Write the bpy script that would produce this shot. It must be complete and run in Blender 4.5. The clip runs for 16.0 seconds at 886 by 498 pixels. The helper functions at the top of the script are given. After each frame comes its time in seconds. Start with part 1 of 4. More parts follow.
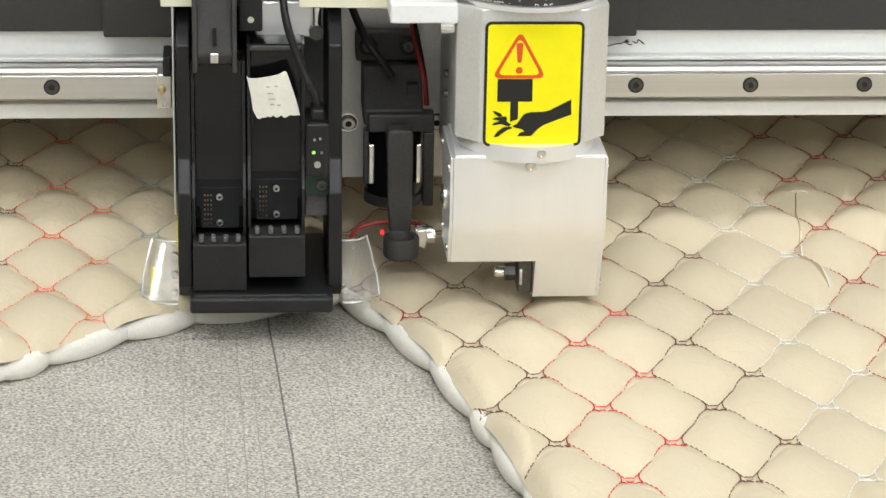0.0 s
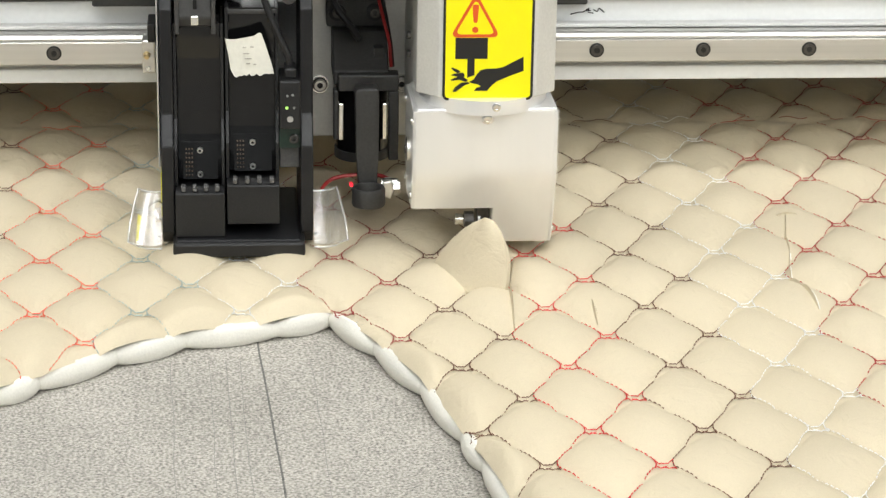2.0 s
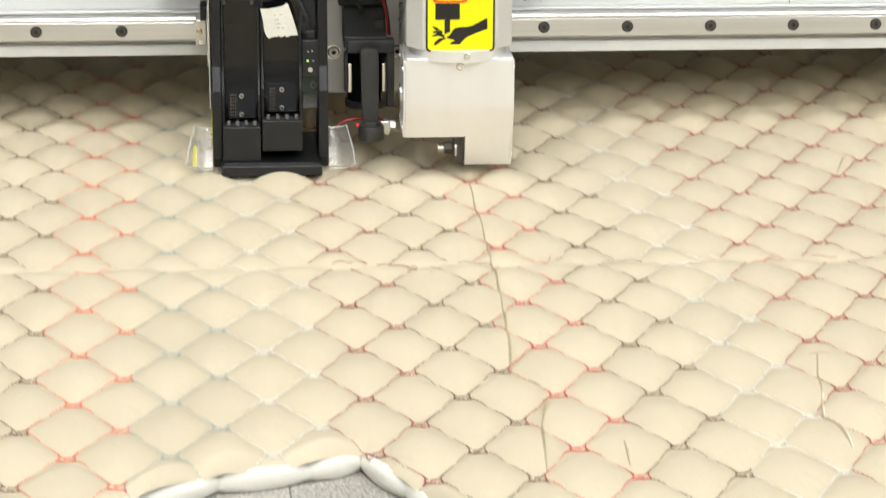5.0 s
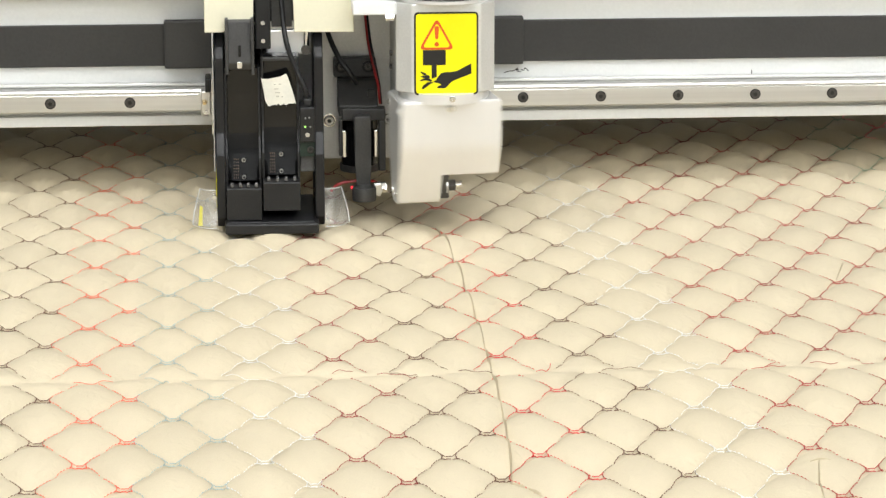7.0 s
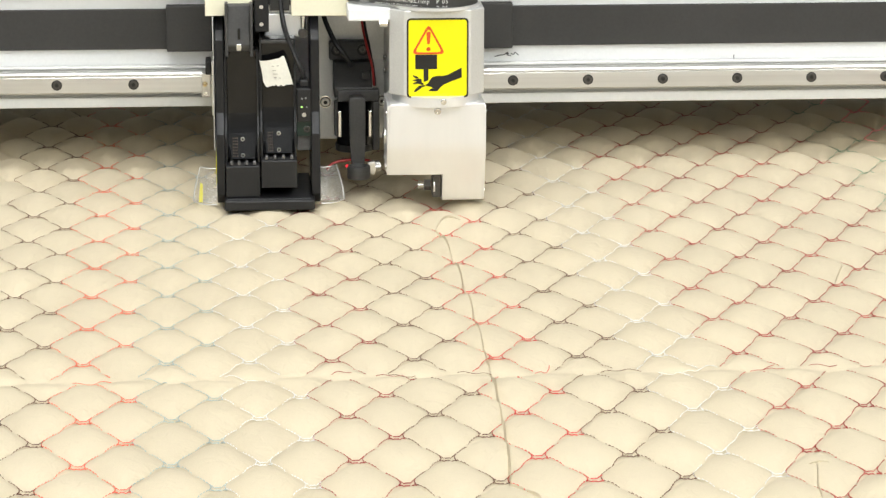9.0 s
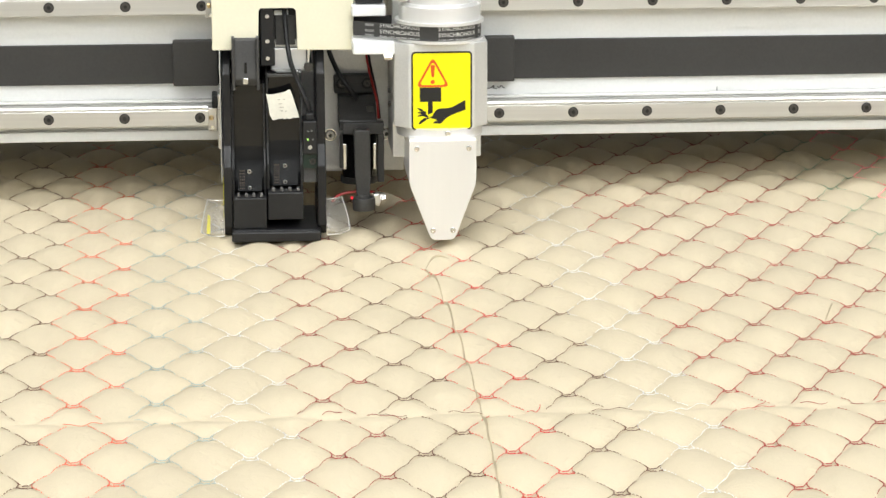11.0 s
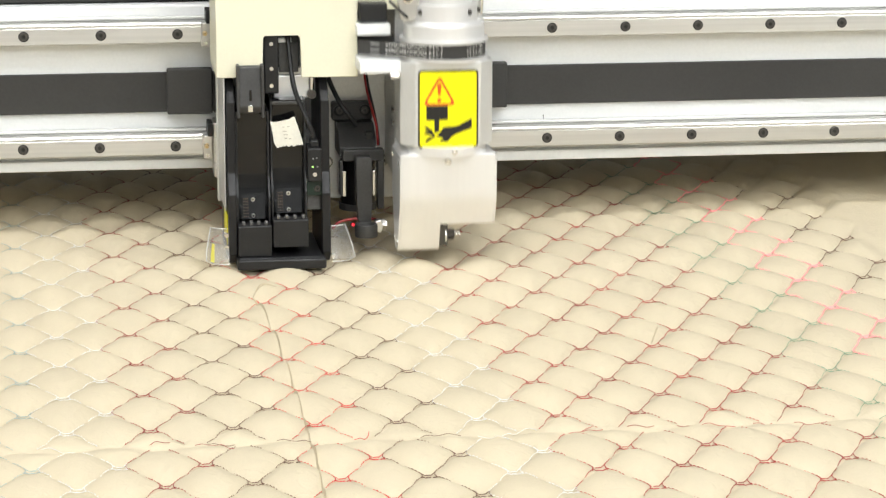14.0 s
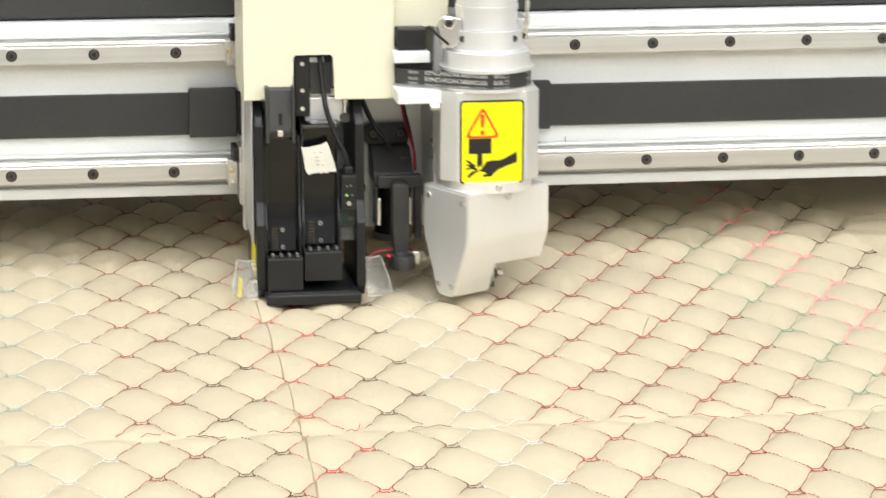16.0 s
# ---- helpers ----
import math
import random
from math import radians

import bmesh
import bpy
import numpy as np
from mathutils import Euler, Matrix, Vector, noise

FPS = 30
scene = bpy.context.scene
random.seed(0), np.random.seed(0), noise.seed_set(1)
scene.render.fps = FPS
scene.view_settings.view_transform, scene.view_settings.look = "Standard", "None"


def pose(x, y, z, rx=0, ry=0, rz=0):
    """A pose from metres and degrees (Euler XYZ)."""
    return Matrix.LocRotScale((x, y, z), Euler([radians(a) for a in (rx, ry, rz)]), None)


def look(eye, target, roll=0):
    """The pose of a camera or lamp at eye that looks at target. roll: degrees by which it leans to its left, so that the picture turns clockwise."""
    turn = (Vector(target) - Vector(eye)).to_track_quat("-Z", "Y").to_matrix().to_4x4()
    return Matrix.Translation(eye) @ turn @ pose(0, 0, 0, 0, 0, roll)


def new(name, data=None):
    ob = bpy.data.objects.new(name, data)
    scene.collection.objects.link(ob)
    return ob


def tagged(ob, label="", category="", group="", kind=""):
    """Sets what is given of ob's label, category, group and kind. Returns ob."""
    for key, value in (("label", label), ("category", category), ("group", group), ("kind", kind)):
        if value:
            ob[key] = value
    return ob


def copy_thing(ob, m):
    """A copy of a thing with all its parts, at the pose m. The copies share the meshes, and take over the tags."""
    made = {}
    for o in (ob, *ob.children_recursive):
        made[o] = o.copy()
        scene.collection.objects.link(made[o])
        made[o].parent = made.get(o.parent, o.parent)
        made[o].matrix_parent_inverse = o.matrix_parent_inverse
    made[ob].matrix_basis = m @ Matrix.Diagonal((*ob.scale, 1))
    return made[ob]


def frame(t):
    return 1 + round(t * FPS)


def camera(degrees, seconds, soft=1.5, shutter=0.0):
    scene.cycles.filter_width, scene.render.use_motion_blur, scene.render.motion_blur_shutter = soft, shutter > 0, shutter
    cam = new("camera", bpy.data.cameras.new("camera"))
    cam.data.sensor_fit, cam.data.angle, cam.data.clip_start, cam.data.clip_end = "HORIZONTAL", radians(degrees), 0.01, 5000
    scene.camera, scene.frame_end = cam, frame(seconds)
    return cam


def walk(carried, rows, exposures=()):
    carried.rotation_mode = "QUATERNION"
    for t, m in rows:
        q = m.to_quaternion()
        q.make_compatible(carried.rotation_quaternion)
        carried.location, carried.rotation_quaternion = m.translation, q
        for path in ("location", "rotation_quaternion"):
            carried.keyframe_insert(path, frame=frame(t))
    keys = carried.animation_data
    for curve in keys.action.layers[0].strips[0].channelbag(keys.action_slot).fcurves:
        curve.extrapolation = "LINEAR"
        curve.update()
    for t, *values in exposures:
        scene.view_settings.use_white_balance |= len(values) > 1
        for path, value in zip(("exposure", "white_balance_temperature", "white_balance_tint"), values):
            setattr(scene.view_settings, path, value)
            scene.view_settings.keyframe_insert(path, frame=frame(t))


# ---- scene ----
EYE = Vector((0.0, 0.0, 0.474))
cam = camera(18.69, 16.0, soft=1.35, shutter=0.85)

# seconds, pan, tilt and roll of the tripod head in degrees
VIEW = [
    (0.0, 4.515, 20.166, 1.099),
    (0.5, 4.336, 19.981, 1.069),
    (1.0, 4.474, 19.892, 1.046),
    (1.5, 4.621, 19.843, 1.028),
    (2.0, 4.736, 19.662, 0.943),
    (2.5, 4.599, 19.488, 0.911),
    (3.0, 4.631, 19.379, 0.972),
    (3.5, 4.708, 19.223, 0.893),
    (4.0, 4.622, 18.687, 0.755),
    (4.5, 4.356, 17.877, 0.618),
    (5.0, 4.012, 16.659, 0.277),
    (5.2, 3.88, 16.213, 0.223),
    (7.3, 4.02, 14.305, -0.038),
    (7.5, 4.117, 14.292, 0.161),
    (8.0, 4.165, 14.359, 0.135),
    (8.5, 4.182, 14.4, 0.172),
    (9.0, 4.029, 14.315, 0.114),
    (11.3, 4.267, 13.388, -0.103),
    (11.5, 4.384, 13.347, -0.006),
    (12.0, 5.799, 13.294, 0.199),
    (12.5, 7.307, 13.217, 0.263),
    (13.0, 8.357, 13.098, 0.2),
    (13.5, 8.077, 12.948, 0.161),
    (14.0, 8.026, 12.896, 0.153),
    (14.5, 7.932, 13.053, 0.12),
    (15.0, 7.954, 13.122, 0.03),
    (15.5, 8.076, 13.151, 0.039),
    (16.0, 8.229, 13.08, 0.082),
]

def aim(pan, tilt, roll):
    p, t = radians(pan), radians(tilt)
    way = Vector((math.sin(p) * math.cos(t), math.cos(p) * math.cos(t), -math.sin(t)))
    return look(EYE, EYE + way, roll)


walk(cam, [(t, aim(p, q, r)) for t, p, q, r in VIEW],
     exposures=[(0.0, -0.26), (1.5, -0.22), (2.5, -0.2), (5.0, -0.11), (7.5, -0.04), (16.0, 0.02)])

# seconds, place of the carriage along the beam, place of the beam along the table
TRAVEL = [
    (0.0, 0.0487, 1.3265),
    (0.5, 0.0492, 1.3332),
    (1.0, 0.0511, 1.3637),
    (1.5, 0.0571, 1.4082),
    (2.0, 0.0435, 1.4386),
    (2.5, 0.045, 1.4657),
    (3.0, 0.047, 1.5174),
    (3.5, 0.0489, 1.5842),
    (4.0, 0.0488, 1.6763),
    (4.5, 0.0485, 1.779),
    (5.0, 0.0476, 1.8779),
    (5.2, 0.0464, 1.9077),
    (7.5, 0.051, 2.024),
    (8.0, 0.0533, 2.0279),
    (8.5, 0.0553, 2.0524),
    (9.0, 0.0487, 2.0977),
    (11.3, 0.0683, 2.1253),
    (11.5, 0.0831, 2.1255),
    (12.0, 0.1352, 2.118),
    (12.5, 0.1743, 2.1149),
    (13.0, 0.1938, 2.1154),
    (13.5, 0.1962, 2.1171),
    (14.0, 0.1965, 2.1157),
    (14.5, 0.1962, 2.113),
    (15.0, 0.196, 2.0904),
    (15.5, 0.1977, 2.0496),
    (16.0, 0.2145, 1.978),
]

# ---- light: a workshop hall with rows of ceiling lights ----
world = bpy.data.worlds.new("hall_air")
scene.world = world
world.use_nodes = True
world.node_tree.nodes["Background"].inputs[0].default_value = (0.95, 0.97, 1.0, 1)
world.node_tree.nodes["Background"].inputs[1].default_value = 0.03

CEILING_Z = 3.3
LAMP_ROWS = [(x, y) for y in (-2.0, -0.3, 1.4) for x in (-1.7, 0.0, 1.7)]
LAMP_WATTS = 26.5


def ceiling_lamp_light(x, y):
    data = bpy.data.lights.new("ceiling_tube_light", "AREA")
    data.shape, data.size, data.size_y, data.energy = "RECTANGLE", 1.1, 0.3, LAMP_WATTS
    data.color = (0.985, 0.995, 1.0)
    ob = new("ceiling_tube_light", data)
    ob.location = (x, y, CEILING_Z - 0.09)
    return ob


for lx, ly in LAMP_ROWS:
    ceiling_lamp_light(lx, ly)

# wide unseen window, added in the wall behind the tripod as front fill
FILL_WINDOW = (-0.8, 3.8, 1.85, 3.05)
front_fill = bpy.data.lights.new("window_fill_light", "AREA")
front_fill.shape, front_fill.size, front_fill.size_y, front_fill.energy, front_fill.color = "RECTANGLE", FILL_WINDOW[1] - FILL_WINDOW[0], FILL_WINDOW[3] - FILL_WINDOW[2], 82.0, (0.975, 0.995, 1.0)
front_fill_ob = new("window_fill_light", front_fill)
front_fill_ob.matrix_world = look(((FILL_WINDOW[0] + FILL_WINDOW[1]) / 2, -2.98, (FILL_WINDOW[2] + FILL_WINDOW[3]) / 2), ((FILL_WINDOW[0] + FILL_WINDOW[1]) / 2, 2.0, (FILL_WINDOW[2] + FILL_WINDOW[3]) / 2))


# ---- materials ----
def material(name, color, rough=0.5, metal=0.0, grain=0.0, grain_scale=400.0, bump=0.0, stain=0.0, stain_scale=8.0, emit=0.0, stretch=None, spec=0.5, wrinkle=0.0):
    m = bpy.data.materials.new(name)
    m.use_nodes = True
    nt = m.node_tree
    b = nt.nodes["Principled BSDF"]
    b.inputs["Roughness"].default_value = rough
    b.inputs["Metallic"].default_value = metal
    b.inputs["Specular IOR Level"].default_value = spec
    b.inputs["Base Color"].default_value = (*color, 1)
    if emit:
        b.inputs["Emission Color"].default_value = (*color, 1)
        b.inputs["Emission Strength"].default_value = emit
    if not (grain or stain or bump):
        return m
    co = nt.nodes.new("ShaderNodeTexCoord")
    mp = nt.nodes.new("ShaderNodeMapping")
    nt.links.new(co.outputs["Object"], mp.inputs["Vector"])
    if stretch:
        mp.inputs["Scale"].default_value = stretch
    fine = nt.nodes.new("ShaderNodeTexNoise")
    fine.inputs["Scale"].default_value, fine.inputs["Detail"].default_value = grain_scale, 3
    wide = nt.nodes.new("ShaderNodeTexNoise")
    wide.inputs["Scale"].default_value, wide.inputs["Detail"].default_value = stain_scale, 5
    for n in (fine, wide):
        nt.links.new(mp.outputs["Vector"], n.inputs["Vector"])
    last = None
    for n, amount in ((fine, grain), (wide, stain)):
        r = nt.nodes.new("ShaderNodeMapRange")
        r.inputs["From Min"].default_value, r.inputs["From Max"].default_value = 0.3, 0.7
        r.inputs["To Min"].default_value, r.inputs["To Max"].default_value = 1 - amount, 1 + amount
        nt.links.new(n.outputs["Fac"], r.inputs["Value"])
        if last is None:
            last = r.outputs["Result"]
        else:
            mul = nt.nodes.new("ShaderNodeMath")
            mul.operation = "MULTIPLY"
            nt.links.new(last, mul.inputs[0])
            nt.links.new(r.outputs["Result"], mul.inputs[1])
            last = mul.outputs[0]
    mix = nt.nodes.new("ShaderNodeVectorMath")
    mix.operation = "SCALE"
    mix.inputs[0].default_value = color
    nt.links.new(last, mix.inputs["Scale"])
    nt.links.new(mix.outputs[0], b.inputs["Base Color"])
    if bump:
        bp = nt.nodes.new("ShaderNodeBump")
        bp.inputs["Strength"].default_value, bp.inputs["Distance"].default_value = bump, 0.0006
        nt.links.new(fine.outputs["Fac"], bp.inputs["Height"])
        nt.links.new(bp.outputs["Normal"], b.inputs["Normal"])
        if wrinkle:
            soft, low = nt.nodes.new("ShaderNodeTexNoise"), nt.nodes.new("ShaderNodeBump")
            soft.inputs["Scale"].default_value, soft.inputs["Detail"].default_value, soft.inputs["Distortion"].default_value = 90.0, 3, 1.2
            low.inputs["Strength"].default_value, low.inputs["Distance"].default_value = wrinkle, 0.003
            nt.links.new(mp.outputs["Vector"], soft.inputs["Vector"])
            nt.links.new(soft.outputs["Fac"], low.inputs["Height"])
            nt.links.new(low.outputs["Normal"], bp.inputs["Normal"])
    return m


LEATHER = material("beige_leatherette", (0.592, 0.517, 0.372), 0.6, spec=0.2, grain=0.03, grain_scale=1400, bump=0.3, stain=0.05, stain_scale=14, wrinkle=0.3)
FOAM = material("white_foam", (0.75, 0.73, 0.655), 0.9, grain=0.04, grain_scale=900, bump=0.4, stain=0.04, stain_scale=60)
FELT = material("grey_felt", (0.365, 0.345, 0.308), 0.95, grain=0.55, grain_scale=900, bump=0.7, stain=0.1, stain_scale=18, stretch=(0.8, 0.8, 1), spec=0.2)
FELT_SCRATCH = material("felt_scratch", (0.25, 0.24, 0.22), 0.95, grain=0.4, grain_scale=600)
FELT_LINE = material("felt_crease", (0.14, 0.135, 0.125), 0.95, grain=0.4, grain_scale=500, bump=0.5)
WHITE_PAINT = material("white_powder_coat", (0.83, 0.84, 0.83), 0.42, grain=0.02, bump=0.1, stain=0.04, stain_scale=6)
STEEL = material("ground_steel", (0.7, 0.69, 0.67), 0.3, metal=0.95, grain=0.06, grain_scale=60, stain=0.1, stain_scale=12, stretch=(0.05, 1, 6))


def ground_along(m, amount):
    """Steel ground lengthwise: its shine spreads up and down, across the grinding marks."""
    nt = m.node_tree
    lay = nt.nodes.new("ShaderNodeTangent")
    lay.direction_type, lay.axis = "RADIAL", "X"
    b = nt.nodes["Principled BSDF"]
    b.inputs["Anisotropic"].default_value = amount
    nt.links.new(lay.outputs[0], b.inputs["Tangent"])
    return m


RAIL_STEEL = ground_along(material("ground_rail_steel", (0.64, 0.63, 0.605), 0.3, metal=1.0, grain=0.05, grain_scale=60, stain=0.1, stain_scale=9, stretch=(0.05, 1, 6)), 0.75)
BRIGHT = material("polished_steel", (0.8, 0.79, 0.76), 0.2, metal=1.0)
BRUSHED = material("brushed_aluminium", (0.88, 0.875, 0.865), 0.34, metal=0.55, grain=0.008, grain_scale=300, bump=0.015, stain=0.03, stain_scale=20, stretch=(1, 1, 0.06))
ANODISED = material("matt_anodised_aluminium", (0.73, 0.73, 0.71), 0.42, metal=0.5, grain=0.04, grain_scale=700, bump=0.12, stain=0.06, stain_scale=25)
BLACK = material("black_plastic", (0.014, 0.014, 0.0145), 0.42, spec=0.4, grain=0.15, grain_scale=900, bump=0.2, stain=0.15, stain_scale=30)
BLACK_METAL = material("black_anodised_plate", (0.013, 0.013, 0.014), 0.35, spec=0.35, grain=0.1, grain_scale=700, bump=0.12, stain=0.2, stain_scale=25)
BELT_BLACK = material("dark_rubber_band", (0.04, 0.039, 0.037), 0.65, grain=0.08, grain_scale=500, bump=0.2, stain=0.12, stain_scale=10)
GLOSS = material("glossy_black_plastic", (0.006, 0.006, 0.0065), 0.16, spec=0.45, grain=0.1, grain_scale=200, stain=0.2, stain_scale=40)
# padding colour darkened to stand for the shade inside a cut
SLIT_SHADE = material("shaded_slit_padding", (0.48, 0.41, 0.29), 0.9, grain=0.3, grain_scale=900)
BOLT = material("blackened_steel", (0.1, 0.095, 0.09), 0.35, metal=0.8, grain=0.2, grain_scale=600)
BRACKET = material("worn_grey_black_plastic", (0.045, 0.044, 0.042), 0.5, grain=0.15, grain_scale=700, bump=0.2, stain=0.2, stain_scale=40)
CREAM = material("cream_enamel", (0.8, 0.77, 0.6), 0.4, grain=0.015, bump=0.05, stain=0.02, stain_scale=9)
YELLOW = material("yellow_sticker", (0.95, 0.87, 0.0), 0.3, grain=0.01, stain=0.01)
# black for print, and for shade drawn into sockets, gaps and slots
INK_AND_SHADE = material("black_print_and_recess_shade", (0.012, 0.012, 0.012), 0.35, grain=0.02)
ORANGE = material("orange_print", (0.75, 0.1, 0.015), 0.35, grain=0.02)
PAPER = material("torn_paper_tape", (0.8, 0.78, 0.69), 0.9, grain=0.03, bump=0.3, stain=0.05, stain_scale=80)
PENCIL = material("faint_pencil", (0.5, 0.47, 0.4), 0.9, grain=0.2)
PCB = material("green_circuit_board", (0.006, 0.022, 0.014), 0.4, grain=0.2)
WORN = material("worn_grey_plastic", (0.1, 0.098, 0.095), 0.5, grain=0.2, grain_scale=700, stain=0.2, stain_scale=60)
BRASS = material("brass", (0.72, 0.55, 0.28), 0.3, metal=1.0)
COPPER = material("copper_contact", (0.26, 0.2, 0.16), 0.35, metal=1.0)
RED_WIRE = material("red_cable", (0.35, 0.02, 0.02), 0.4, grain=0.1)
LED_GREEN = material("green_indicator", (0.5, 0.95, 0.2), 0.3, emit=0.3)
LED_RED = material("red_pointer_light", (1.0, 0.03, 0.05), 0.3, emit=1.4)
PRINT_WHITE = material("white_print", (0.75, 0.75, 0.72), 0.5, grain=0.02)
PRINT_GREY = material("worn_grey_print", (0.22, 0.22, 0.21), 0.6, grain=0.3)
WALL = material("hall_wall_paint", (0.4, 0.41, 0.4), 0.8, grain=0.03, bump=0.1, stain=0.06, stain_scale=1.5)
CONCRETE = material("concrete_floor", (0.18, 0.18, 0.172), 0.7, grain=0.1, grain_scale=80, bump=0.2, stain=0.12, stain_scale=2)
# glow of the panel added outside the unseen window
SKY_FILL = material("added_sky_glow", (0.95, 0.98, 1.0), 1.0, emit=2.5)
LAMP_GLOW = material("lamp_diffuser", (1.0, 0.96, 0.9), 0.5, emit=4.0)

def clear_sheet(name, gloss, haze=0.0):
    """A thin clear sheet: it lets light straight through and adds a little shine, and haze where it is scuffed."""
    m = bpy.data.materials.new(name)
    m.use_nodes = True
    nt = m.node_tree
    nt.nodes.remove(nt.nodes["Principled BSDF"])
    see, shine, mix = nt.nodes.new("ShaderNodeBsdfTransparent"), nt.nodes.new("ShaderNodeBsdfGlossy"), nt.nodes.new("ShaderNodeMixShader")
    see.inputs["Color"].default_value = (0.86, 0.85, 0.82, 1) if haze else (0.96, 0.95, 0.92, 1)
    shine.inputs["Roughness"].default_value = 0.22 if haze else 0.1
    mix.inputs["Fac"].default_value = gloss
    nt.links.new(see.outputs[0], mix.inputs[1])
    nt.links.new(shine.outputs[0], mix.inputs[2])
    last = mix
    if haze:
        worn, dull, spots, spread = nt.nodes.new("ShaderNodeMixShader"), nt.nodes.new("ShaderNodeBsdfDiffuse"), nt.nodes.new("ShaderNodeTexNoise"), nt.nodes.new("ShaderNodeMapRange")
        dull.inputs["Color"].default_value = (0.78, 0.77, 0.73, 1)
        spots.inputs["Scale"].default_value, spots.inputs["Detail"].default_value = 160.0, 4
        spread.inputs["From Min"].default_value, spread.inputs["From Max"].default_value = 0.3, 0.75
        spread.inputs["To Min"].default_value, spread.inputs["To Max"].default_value = 0.4 * haze, 2.0 * haze
        nt.links.new(spots.outputs["Fac"], spread.inputs["Value"])
        nt.links.new(spread.outputs["Result"], worn.inputs["Fac"])
        nt.links.new(mix.outputs[0], worn.inputs[1])
        nt.links.new(dull.outputs[0], worn.inputs[2])
        last = worn
    nt.links.new(last.outputs[0], nt.nodes["Material Output"].inputs["Surface"])
    return m


CLEAR = clear_sheet("clear_plastic", 0.13)
SCUFFED = clear_sheet("scuffed_clear_plastic", 0.18, 0.09)
RIM = clear_sheet("lit_plastic_edge", 0.3, 0.4)

THREADS = {
    "red": material("red_thread", (0.6, 0.03, 0.03), 0.6, grain=0.15, grain_scale=900),
    "crimson": material("crimson_thread", (0.4, 0.035, 0.03), 0.6, grain=0.15, grain_scale=900),
    "maroon": material("dark_red_thread", (0.3, 0.03, 0.025), 0.6, grain=0.15, grain_scale=900),
    "brown": material("brown_thread", (0.14, 0.062, 0.036), 0.6, grain=0.15, grain_scale=900),
    "white": material("white_thread", (0.72, 0.72, 0.7), 0.6, grain=0.1, grain_scale=900),
    "teal": material("pale_teal_thread", (0.34, 0.42, 0.41), 0.6, grain=0.1, grain_scale=900),
    "green": material("green_thread", (0.22, 0.34, 0.23), 0.6, grain=0.1, grain_scale=900),
    "pink": material("neon_pink_thread", (1.0, 0.4, 0.38), 0.6, grain=0.1, grain_scale=900),
    "coral": material("coral_thread", (0.78, 0.13, 0.075), 0.6, grain=0.1, grain_scale=900),
}


# ---- mesh helpers ----
def part(name, bm, mat, parent=None, label="", smooth=False):
    me = bpy.data.meshes.new(name)
    bmesh.ops.recalc_face_normals(bm, faces=bm.faces[:])
    bm.to_mesh(me)
    bm.free()
    me.materials.append(mat)
    if smooth:
        me.shade_smooth()
        me.set_sharp_from_angle(angle=radians(35))
    ob = new(name, me)
    if parent is not None:
        ob.parent = parent
    if label:
        ob["label"] = label
    return ob


def empty(name):
    ob = new(name)
    ob.empty_display_size = 0.02
    return ob


def add_box(bm, x0, x1, y0, y1, z0, z1, bevel=0.0, seg=2):
    r = bmesh.ops.create_cube(bm, size=1.0)
    vs = r["verts"]
    for v in vs:
        v.co = Vector(((x0 + x1) / 2 + v.co.x * (x1 - x0), (y0 + y1) / 2 + v.co.y * (y1 - y0), (z0 + z1) / 2 + v.co.z * (z1 - z0)))
    if bevel:
        es = list({e for v in vs for e in v.link_edges})
        bmesh.ops.bevel(bm, geom=es, offset=bevel, segments=seg, profile=0.5, affect="EDGES")
    return bm


def box(x0, x1, y0, y1, z0, z1, bevel=0.0, seg=2):
    return add_box(bmesh.new(), x0, x1, y0, y1, z0, z1, bevel, seg)


AXES = {"z": Matrix.Identity(4), "y": Matrix.Rotation(radians(90), 4, "X"), "x": Matrix.Rotation(radians(90), 4, "Y")}


def add_cyl(bm, at, r, length, axis="z", r2=None, n=24):
    m = Matrix.Translation(at) @ AXES[axis]
    bmesh.ops.create_cone(bm, cap_ends=True, segments=n, radius1=r, radius2=r if r2 is None else r2, depth=length, matrix=m)
    return bm


def cyl(at, r, length, axis="z", r2=None, n=24):
    return add_cyl(bmesh.new(), at, r, length, axis, r2, n)


def prism(outline, axis, lo, hi, bevel=0.0):
    """An outline of (a, b) drawn out along an axis: x takes (y, z), y takes (x, z), z takes (x, y)."""
    bm = bmesh.new()
    put = {"x": lambda a, b, c: (c, a, b), "y": lambda a, b, c: (a, c, b), "z": lambda a, b, c: (a, b, c)}[axis]
    bottom = [bm.verts.new(put(a, b, lo)) for a, b in outline]
    top = [bm.verts.new(put(a, b, hi)) for a, b in outline]
    bm.faces.new(bottom)
    bm.faces.new(top[::-1])
    n = len(outline)
    for i in range(n):
        bm.faces.new((bottom[i], bottom[(i + 1) % n], top[(i + 1) % n], top[i]))
    if bevel:
        bmesh.ops.bevel(bm, geom=bm.edges[:], offset=bevel, segments=2, profile=0.5, affect="EDGES")
    return bm


def tube(points, radius, n=8):
    """A round cord along a line of points; radius is one number or one for each point."""
    bm = bmesh.new()
    pts = [Vector(p) for p in points]
    rings = []
    for i, p in enumerate(pts):
        d = (pts[min(i + 1, len(pts) - 1)] - pts[max(i - 1, 0)]).normalized()
        side = d.cross(Vector((0, 0, 1)))
        if side.length < 1e-4:
            side = Vector((1, 0, 0))
        side.normalize()
        up = side.cross(d)
        r = radius[i] if isinstance(radius, (list, tuple)) else radius
        rings.append([bm.verts.new(p + r * (math.cos(a) * side + math.sin(a) * up)) for a in (2 * math.pi * k / n for k in range(n))])
